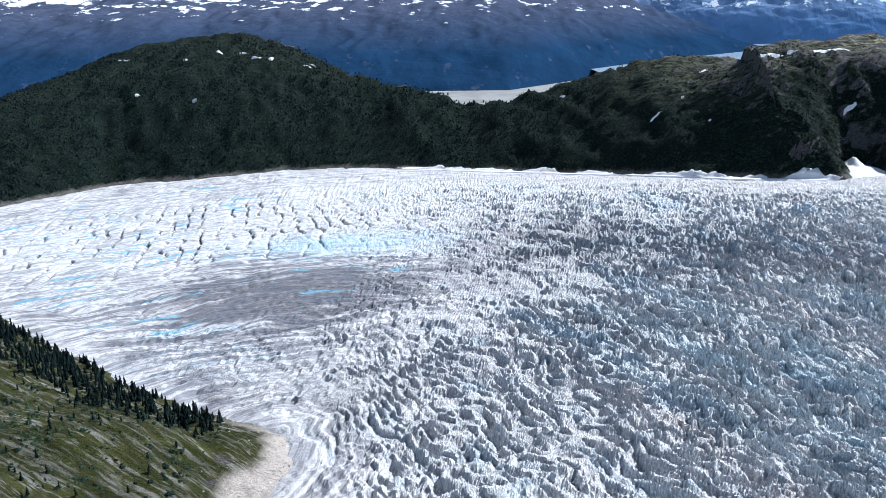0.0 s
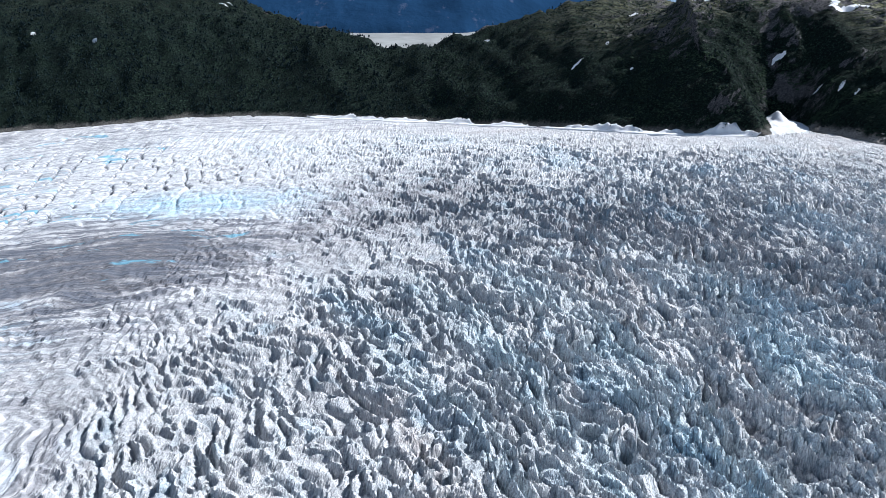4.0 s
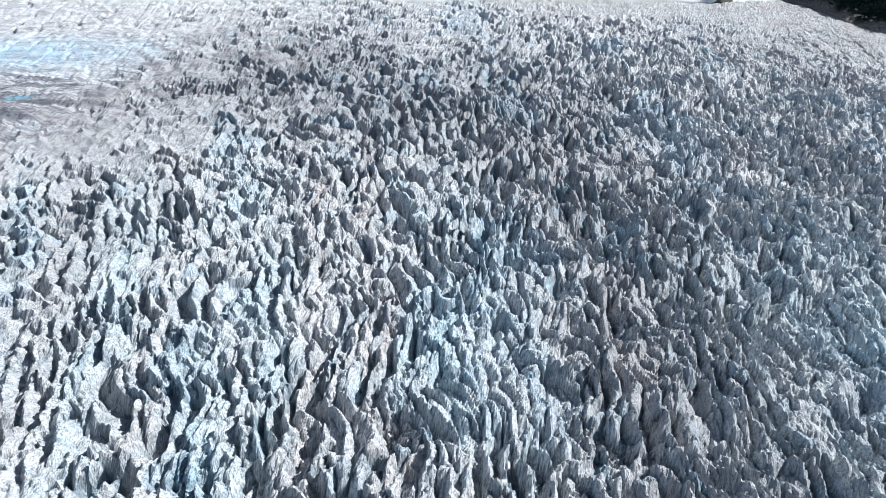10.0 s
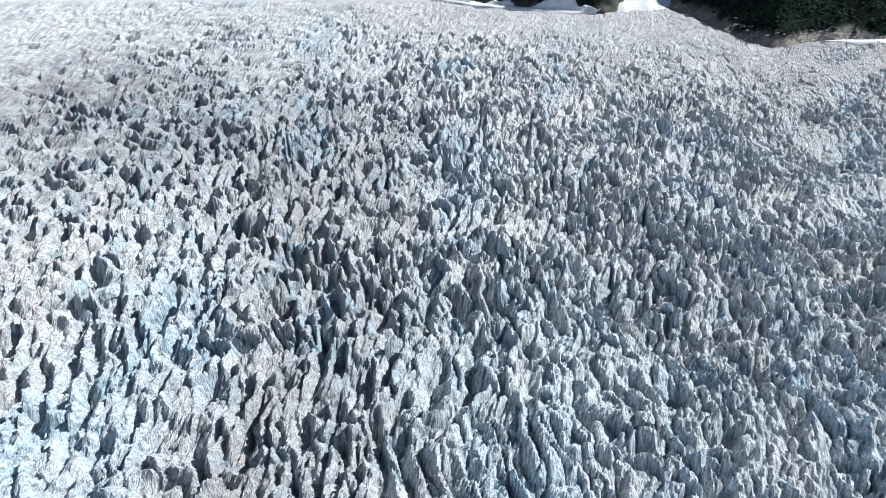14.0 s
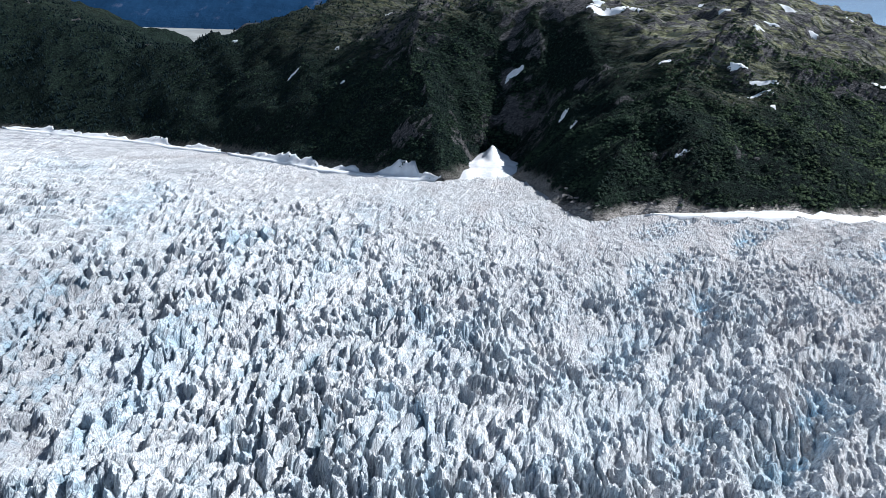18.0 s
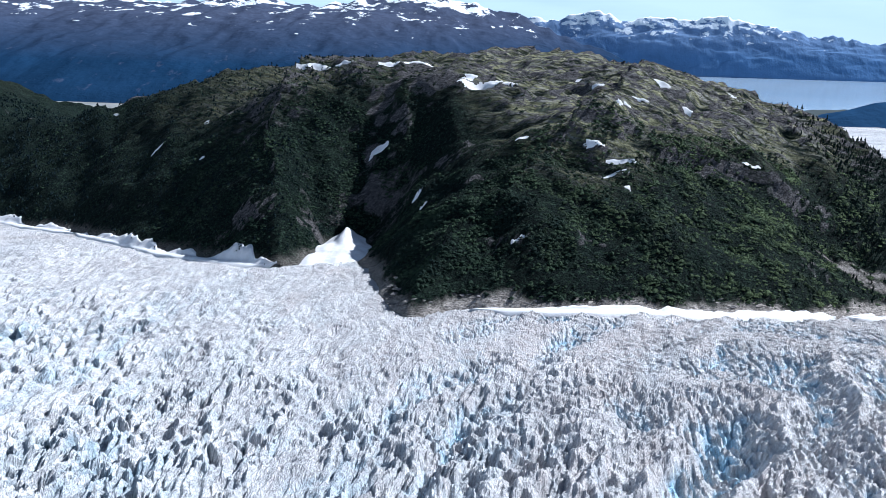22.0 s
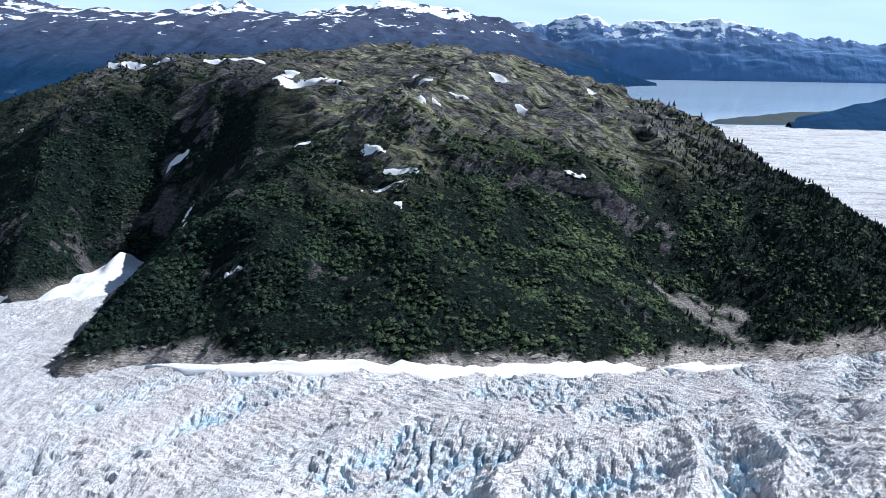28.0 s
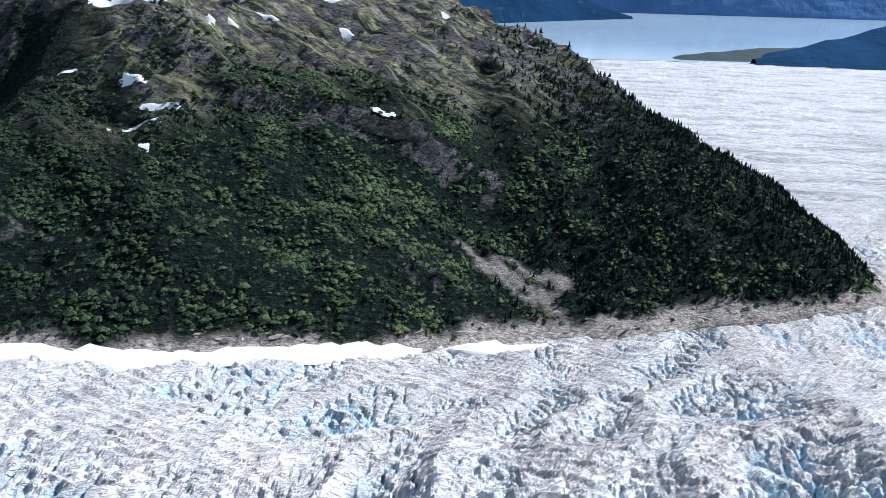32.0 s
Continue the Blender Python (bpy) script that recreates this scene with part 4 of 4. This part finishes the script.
def shrub_arrays(leaves, seed):
    """A shrub one metre across: an uneven low crown with sprays standing out of it. Returns verts, faces (triangles)."""
    r = np.random.default_rng(seed)
    vs, fs = [], []
    rings, sides = ((0.54, 0.02), (0.40, 0.36)), 5
    for rad, z in rings:
        turn = r.random()
        for j in range(sides):
            a = 6.2832 * (j + turn) / sides
            q = rad * (0.45 + 1.0 * r.random())
            vs.append((q * math.cos(a), q * math.sin(a), z * (0.75 + 0.5 * r.random()) - 0.04))
    vs.append((r.normal(0, 0.08), r.normal(0, 0.08), 0.58 + 0.1 * r.random()))
    for k in range(1):
        for j in range(sides):
            p, q, m = k * sides + j, k * sides + (j + 1) % sides, (k + 1) * sides
            fs += [(p, q, m + (j + 1) % sides), (p, m + (j + 1) % sides, m + j)]
    for j in range(sides):
        fs.append((sides + j, sides + (j + 1) % sides, 2 * sides))
    for i in range(leaves):
        a, u = r.random() * 6.283, r.random() ** 0.8
        rad = 0.5 * (0.85 + 0.4 * r.random())
        c = np.array([math.cos(a) * math.sqrt(1 - u * u) * rad, math.sin(a) * math.sqrt(1 - u * u) * rad, 0.08 + u * rad * 1.05])
        o = len(vs)
        for j in range(3):
            vs.append(tuple(c + r.normal(0, 0.12, 3)))
        fs.append((o, o + 1, o + 2))
    return np.array(vs), np.array(fs)


def scatter(name, kinds, pts, heights, widths, material, label, category, seed):
    """One mesh of many plants at the points given."""
    r = np.random.default_rng(seed)
    pick = r.integers(0, len(kinds), len(pts))
    turn = r.random(len(pts)) * 6.283
    vs, fs, o = [], [], 0
    for k, (kv, kf) in enumerate(kinds):
        m = pick == k
        if not m.any():
            continue
        c, s = np.cos(turn[m])[:, None], np.sin(turn[m])[:, None]
        x = (kv[None, :, 0] * c - kv[None, :, 1] * s) * widths[m][:, None] + pts[m][:, None, 0]
        y = (kv[None, :, 0] * s + kv[None, :, 1] * c) * widths[m][:, None] + pts[m][:, None, 1]
        z = kv[None, :, 2] * heights[m][:, None] + pts[m][:, None, 2]
        n = int(m.sum())
        vs.append(np.stack([x, y, z], -1).reshape(-1, 3))
        fs.append((kf[None] + (np.arange(n) * len(kv))[:, None, None] + o).reshape(-1, 3))
        o += n * len(kv)
    me = mesh_from(name, np.concatenate(vs), np.concatenate(fs), material)
    return tagged(new(name, me), label, category, kind="stuff")


def sprinkle(n, x0, x1, y0, y1, seed):
    r = np.random.default_rng(seed)
    return r.uniform(x0, x1, n), r.uniform(y0, y1, n), r


SPRUCES = [conifer_arrays(6, 8, s) for s in range(5)]
SHRUBS = [shrub_arrays(6, 20 + s) for s in range(6)]

# conifers: thick on the eastern nose and its ridge, thin elsewhere
px, py, r = sprinkle(34000, -250, 1260, 820, 1420, 5)
pz, pd = hills(px, py)
nose = step(880, 1060, px + 0.25 * (1000 - py) + 40 * fbm(px / 60, py / 60, 401, 3))
patchy = step(0.05, 0.5, fbm(px / 80, py / 80, 405, 3))
want = nose * 0.9 * step(330, 200, pd) + (1 - nose) * (0.05 + 0.25 * patchy) * step(170, 110, pd)
ok = (pd > 13) & (r.random(len(px)) < want) & (slab_at(px, py) < 0.3)
pts = np.stack([px, py, pz - 0.3], -1)[ok]
tall = (2.6 + 4.2 * r.random(len(px)) ** 1.5)[ok] * (0.62 + 0.4 * nose[ok])
scatter("spruce_forest", SPRUCES, pts, tall * 0.8, tall * 0.8, LIT_NEEDLES, "dark narrow spruces crowding the hill's flank", "forest", 11)

px, py, r = sprinkle(17000, 930, 1250, 830, 1300, 25)
pz, pd = hills(px, py)
ok = (pd > 12) & (r.random(len(px)) < step(960, 1060, px + 0.25 * (1000 - py) + 30 * fbm(px / 60, py / 60, 401, 3))) & (slab_at(px, py) < 0.3)
tall = (2.2 + 4.0 * r.random(len(px)) ** 1.6)[ok]
scatter("nose_forest", [conifer_arrays(4, 6, 40 + s) for s in range(5)], np.stack([px, py, pz - 0.3], -1)[ok], tall * 0.85, tall * 0.95, LIT_NEEDLES, "small dark spruces filling the hill's eastern flank, needles lightened as if lit", "forest", 17)

# small dark conifers over the western slopes, seen from far off, haze painted into their needles
px, py, r = sprinkle(30000, -960, 600, 960, 1860, 15)
pz, pd = hills(px, py)
ok = (pd > 8) & (r.random(len(px)) < (0.55 + 0.45 * step(-0.3, 0.3, fbm(px / 70, py / 70, 421, 3))) * (1 - 0.4 * step(200, 360, pd)))
FAR_SPRUCES = [conifer_arrays(3, 6, 60 + s) for s in range(4)]
tall = (3.0 + 3.4 * r.random(len(px)))[ok] * (1 - 0.4 * step(50, 350, px[ok]))
scatter("western_forest", FAR_SPRUCES, np.stack([px, py, pz - 0.3], -1)[ok], tall * 0.95, tall * 1.6, HAZED_NEEDLES, "dark stunted conifers over distant slopes, tinted blue for haze", "forest", 16)

# alder and willow scrub over the lower slopes
ax, ay, r = sprinkle(78000, 560, 1230, 815, 1010, 6)
bx, by, _ = sprinkle(36000, 150, 1230, 900, 1500, 66)
cx, cy, _ = sprinkle(16000, 400, 660, 985, 1230, 67)
px, py = np.concatenate([ax, bx, cx]), np.concatenate([ay, by, cy])
r = np.random.default_rng(68)
pz, pd = hills(px, py)
dens = step(0, 9, pd - 6) * (1 - 0.82 * step(92, 205, pd + 35 * fbm(px / 90, py / 90, 207, 3))) * (0.12 + 0.88 * step(-0.3, 0.15, fbm((px + 0.4 * py) / 34, py / 22, 411, 4)))
dens = dens * (1 - 0.6 * step(930, 1080, px + 0.25 * (1000 - py)))
ok = (r.random(len(px)) < dens * 0.8) & (slab_at(px, py) < 0.3) & (crag_at(px, py) < 0.35)
gd, ga = along(px, py, GULLY)
ok &= gd > 6
pts = np.stack([px, py, pz - 0.3], -1)[ok]
wide = (1.2 + 2.6 * r.random(len(px)) ** 2.4)[ok]
scatter("alder_scrub", SHRUBS, pts, wide * (0.45 + 0.45 * r.random(len(wide))), wide * 1.15, ALDER, "dense green alder scrub on the lower slopes", "scrub", 12)

# ---- snow lying on the hills ----
def snow_patch(x, y, length, depth, turn, seed):
    """A thin drift lying on the slope, with a melted, uneven outline."""
    m = max(1.0, length / 34)
    lx, ly = np.meshgrid(np.arange(-0.75 * length, 0.75 * length, m), np.arange(-0.85 * depth, 0.85 * depth, m * 0.8))
    c, s = math.cos(radians(turn)), math.sin(radians(turn))
    px, py = x + lx * c - ly * s, y + lx * s + ly * c
    shape = 1 - (lx / length * 2) ** 2 - (ly / depth * 2) ** 2 + 0.85 * fbm(lx / (0.3 * length + 2) + seed * 7.7, ly / (0.45 * depth + 1), 500 + seed, 5)
    z = hills(px, py)[0] + np.clip(shape, 0, 0.5) * 0.4 + 0.2
    verts, q, _ = compact(np.stack([px, py, z], -1).reshape(-1, 3), sheet_faces(*px.shape, shape > 0.25), np.zeros((px.size, 3)))
    ob = new("snow_patch", mesh_from("snow_patch", verts, q, SNOW, True))
    size = "Broad" if length > 40 else "Long thin" if length > 3.2 * depth else "Small"
    return tagged(ob, f"{size.lower()} patch of old white snow melting on the hillside", "snow patch", "snow patches on the hills")


SUMMIT_SNOW = [(472, 1330, 16, 8, 10), (539, 1220, 38, 7, 5), (572, 1222, 20, 12, 25), (628, 1222, 62, 12, 4), (664, 1222, 36, 10, -4), (700, 1152, 17, 12, 40), (721, 1142, 58, 11, 4),
               (655, 1345, 14, 6, 0), (871, 1085, 16, 7, -20), (886, 1055, 10, 5, -25), (815, 1010, 7, 2.6, 0), (824, 1023, 6, 2.4, 0), (840, 1042, 15, 3, -12), (815, 1098, 13, 3.4, 0), (806, 1145, 5, 4, 0),
               (948, 1116, 7, 5, -15)]
FACE_SNOW = [(615, 1111, 18, 6, 5), (641, 1046, 12, 6, 20), (654, 1012, 8, 4, 30), (659, 985, 7, 4, 10), (366, 1230, 17, 4.5, 8), (414, 1251, 6, 3.5, 0), (430, 1167, 6, 3.5, 10),
             (245, 1418, 11, 5, 0), (737, 1001, 12, 3, 5), (787, 963, 15, 4, -10), (803, 948, 30, 3.4, -14), (797, 937, 27, 3.2, -4), (803, 922, 6, 3, 0), (723, 872, 9, 3, 0), (913, 973, 12, 3, -10)]
WEST_SNOW = [(-410, 1743, 32, 12, 0), (-371, 1700, 21, 10, -5), (-335, 1696, 20, 8, 0), (-254, 1686, 23, 12, 0), (-460, 1737, 16, 9, 5), (-521, 1693, 10, 9, 0), (-686, 1770, 31, 12, 8),
             (-582, 1553, 10, 7, 0), (-463, 1533, 10, 6, 0)]
for group in (SUMMIT_SNOW, FACE_SNOW, WEST_SNOW):
    for i, (x, y, length, depth, turn) in enumerate(group):
        snow_patch(x, y, length, depth, turn, i + len(group) * 7)


def snow_bank(x0, x1, width, seed, label):
    """A bank of snow along the shore, from the ice up on to the rock."""
    front = SHORE[2:30]
    cut = np.concatenate([[0], np.cumsum(np.hypot(*np.diff(front, axis=0).T))])
    s = np.arange(0, cut[-1], 3.0)
    px, py = np.interp(s, cut, front[:, 0]), np.interp(s, cut, front[:, 1])
    tx, ty = np.gradient(px), np.gradient(py)
    even = np.ones(15) / 15
    tx, ty = np.convolve(tx, even, "same"), np.convolve(ty, even, "same")
    px, py = [np.concatenate([v[:3], np.convolve(v, np.ones(7) / 7, "valid"), v[-3:]]) for v in (px, py)]
    n = np.hypot(tx, ty)
    ux, uy = -ty / n, tx / n
    m = (px > x0) & (px < x1)
    px, py, ux, uy, s = px[m], py[m], ux[m], uy[m], s[m]
    ends = step(0, 25, s - s[0]) * step(0, 25, s[-1] - s)
    w = 1.1 * width * np.clip(0.7 + 0.8 * fbm(s / 45, s * 0, seed, 3) + 0.35 * fbm(s / 11, s * 0, seed + 3, 3), 0.15, 1.6) * ends + 0.5
    k = np.linspace(0, 1, 9)[:, None]
    off = -7 * ends * (1 - k) * (1 + 0.45 * fbm(s / 45, s * 0, seed + 5, 3)) + k * np.maximum(w, 0.5)
    gx, gy = px + ux * off, py + uy * off
    z = ice_level(px, py) + 1.7 + np.maximum(off, 0) * 0.8 + 0.08 * np.minimum(off, 0)
    z = np.where(k == 0, ice_level(gx, gy) - 1.0, z + 0.7 * np.sin(np.pi * k) * ends)
    lie = np.pad(hills(gx, gy)[0], ((0, 0), (6, 6)), "edge")
    lie = np.stack([np.convolve(row, np.ones(13) / 13, "valid") for row in lie])
    z = np.where((k > 0) & (off > 0), np.minimum(z, lie + 2.2), z)
    z[1:-1] = np.maximum(z, hills(gx, gy)[0] + 1.1)[1:-1]
    z[-1] = np.minimum(z[-1], hills(gx[-1], gy[-1])[0]) - 1.0
    ob = new("snow_bank", mesh_from("snow_bank", np.stack([gx, gy, z], -1).reshape(-1, 3), sheet_faces(9, len(s)), SNOW, True))
    return tagged(ob, label, "snow bank")


snow_bank(-60, 300, 8, 601, "low white snow bank along the ice margin under dark slopes")
snow_bank(296, 545, 8, 611, "deep white snow bank between glacier and dark rock")
snow_bank(684, 940, 3.6, 621, "long white snow bank at the foot of pale rock")
snow_bank(944, 1000, 4, 631, "thin remnant of snow under the pale shore rock")

# the avalanche fan at the foot of the gully
fx, fy = np.meshgrid(np.arange(505, 650, 1.8), np.arange(840, 1062, 1.8))
far = np.hypot((fx - 592) * (np.where(fx < 592, 1.7, 1.6) + 1.5 * step(1012, 1040, fy)), fy - 1038) + 6 * fbm(fx / 22, fy / 22, 641, 3)
fz = -70 - 0.36 * np.minimum(far, 26) - 0.13 * np.maximum(far - 26, 0) + 0.9 * fbm(fx / 14, fy / 14, 645, 3)
under = np.maximum(hills(fx, fy)[0], ice_level(fx, fy) + 0.4)
vv, ff, mm = compact(np.stack([fx, fy, fz], -1).reshape(-1, 3), sheet_faces(*fx.shape, (fz > under - 0.8) & (fy < 1050) & (fy > 905 - 60 * step(606, 618, fx) + 6 * fbm(fx / 9, fy / 9, 647, 2))), np.zeros((fx.size, 3)))
tagged(new("snow_fan", mesh_from("snow_fan", vv, ff, SNOW, True)), "smooth white avalanche fan spreading from the gully on to the ice", "snow fan")

# ---- single spruces on the knoll and along the nose ----
def spruce(seed):
    """A spruce one metre high with its parts."""
    tree = new("spruce_tree")
    tagged(tree, "dark ragged spruce standing on the open hillside", "tree", "spruces on the slopes")
    v, f = conifer_arrays(9, 10, 700 + seed, 0.3)
    part("crown", mesh_from("crown", v, f, SPRUCE), tree)
    a = np.linspace(0, 2 * np.pi, 6, endpoint=False)
    ring = lambda rad, z: np.stack([rad * np.cos(a), rad * np.sin(a), np.full(6, z)], -1)
    q = np.stack([np.arange(6), (np.arange(6) + 1) % 6, (np.arange(6) + 1) % 6 + 6, np.arange(6) + 6], -1)
    part("trunk", mesh_from("trunk", np.concatenate([ring(0.026, -0.06), ring(0.006, 0.9)]), q, BARK, True), tree, "grey-brown tapering trunk")
    return tree


PROTOS = [spruce(i) for i in range(5)]
px, py, r = sprinkle(15000, -430, -70, 230, 690, 8)
pz, pd = knoll(px, py)
far_side = py > np.interp(px, [-430, -300, -200, -120, -70], [560, 470, 395, 340, 330])
crowd = np.where(far_side, 0.75 * step(75, 35, pd), 0.0) + 0.07 * step(8, 25, pd)
ok = (pd > 5) & (px < -122) & (r.random(len(px)) < crowd * 0.62)
ids = np.flatnonzero(ok)
single = ids[:280]
for n, i in enumerate(single):
    tall = 4.8 + 5.6 * r.random() ** 1.4 if far_side[i] else 2.4 + 2.6 * r.random()
    m = Matrix.LocRotScale((px[i], py[i], pz[i]), Euler((r.normal(0, 0.03), r.normal(0, 0.03), r.random() * 6.28)), (tall * 0.9, tall * 0.9, tall))
    if n < len(PROTOS):
        PROTOS[n].matrix_basis = m
    else:
        ob = copy_thing(PROTOS[n % len(PROTOS)], Matrix())
        ob.matrix_basis = m
rest = ids[280:]
if len(rest):
    tall = np.where(far_side[rest], 4.5 + 5.4 * r.random(len(rest)) ** 1.4, 2.5 + 3.0 * r.random(len(rest)))
    scatter("spruce_stand", SPRUCES, np.stack([px, py, pz - 0.2], -1)[rest], tall, tall * 0.9, SPRUCE, "close stand of dark spruces above the ice", "forest", 13)
px, py, r = sprinkle(13000, -380, -85, 220, 600, 9)
pz, pd = knoll(px, py)
ok = (pd > 16) & (px < -112) & (r.random(len(px)) < (0.2 + 0.7 * step(-0.1, 0.4, fbm(px / 25, py / 25, 431, 3))))
wide = (1.0 + 3.0 * r.random(len(px)) ** 2.5)[ok]
scatter("knoll_scrub", SHRUBS, np.stack([px, py, pz - 0.15], -1)[ok], wide * 0.7, wide, ALDER, "low green scrub over the knoll's meadow", "scrub", 14)

# ---- loose rock along the shores, pieces of the ground ----
def boulder_mesh(seed, material):
    """An angular slab with sharp breaks: the hull of a few scattered corners."""
    r = np.random.default_rng(seed)
    bm = bmesh.new()
    for i in range(13):
        v = r.normal(size=3)
        v *= (0.38 + 0.16 * r.random()) / np.linalg.norm(v)
        bm.verts.new((v[0] * 1.2, v[1], v[2] * 0.55))
    made = bmesh.ops.convex_hull(bm, input=bm.verts)
    bmesh.ops.delete(bm, geom=[e for e in made["geom_interior"] if isinstance(e, bmesh.types.BMVert)], context="VERTS")
    me = bpy.data.meshes.new("rock")
    bm.to_mesh(me)
    bm.free()
    me.materials.append(material)
    return me


ROCKS = [boulder_mesh(800 + i, ROCK if i < 4 else DARK_ROCK) for i in range(6)]
px, py, r = sprinkle(9000, 636, 1205, 815, 985, 10)
pz, pd = hills(px, py)
ids = np.flatnonzero((pd > 3) & (pd < 12))[:280]
for i in ids:
    ob = part("rock", ROCKS[r.integers(0, 6)], ground)
    s = 1.6 + 3.0 * r.random() ** 2
    ob.matrix_basis = Matrix.LocRotScale((px[i], py[i], pz[i] - 0.3 * s), Euler((r.normal(0.5, 0.15), r.normal(0.0, 0.15), r.normal(0.2, 0.4))), (s * 2.4, s, s * 0.7))
px, py, r = sprinkle(2500, -160, -70, 230, 400, 11)
pz, pd = knoll(px, py)
for i in np.flatnonzero((pd > 0) & (pd < 30))[:120]:
    ob = part("rock", ROCKS[r.integers(0, 4)], meadow)
    s = 0.5 + 1.6 * r.random() ** 2
    ob.matrix_basis = Matrix.LocRotScale((px[i], py[i], pz[i] + 0.05 * s), Euler((r.normal(0, 0.3), r.normal(0, 0.3), r.random() * 6.28)), (s * 1.4, s, s))
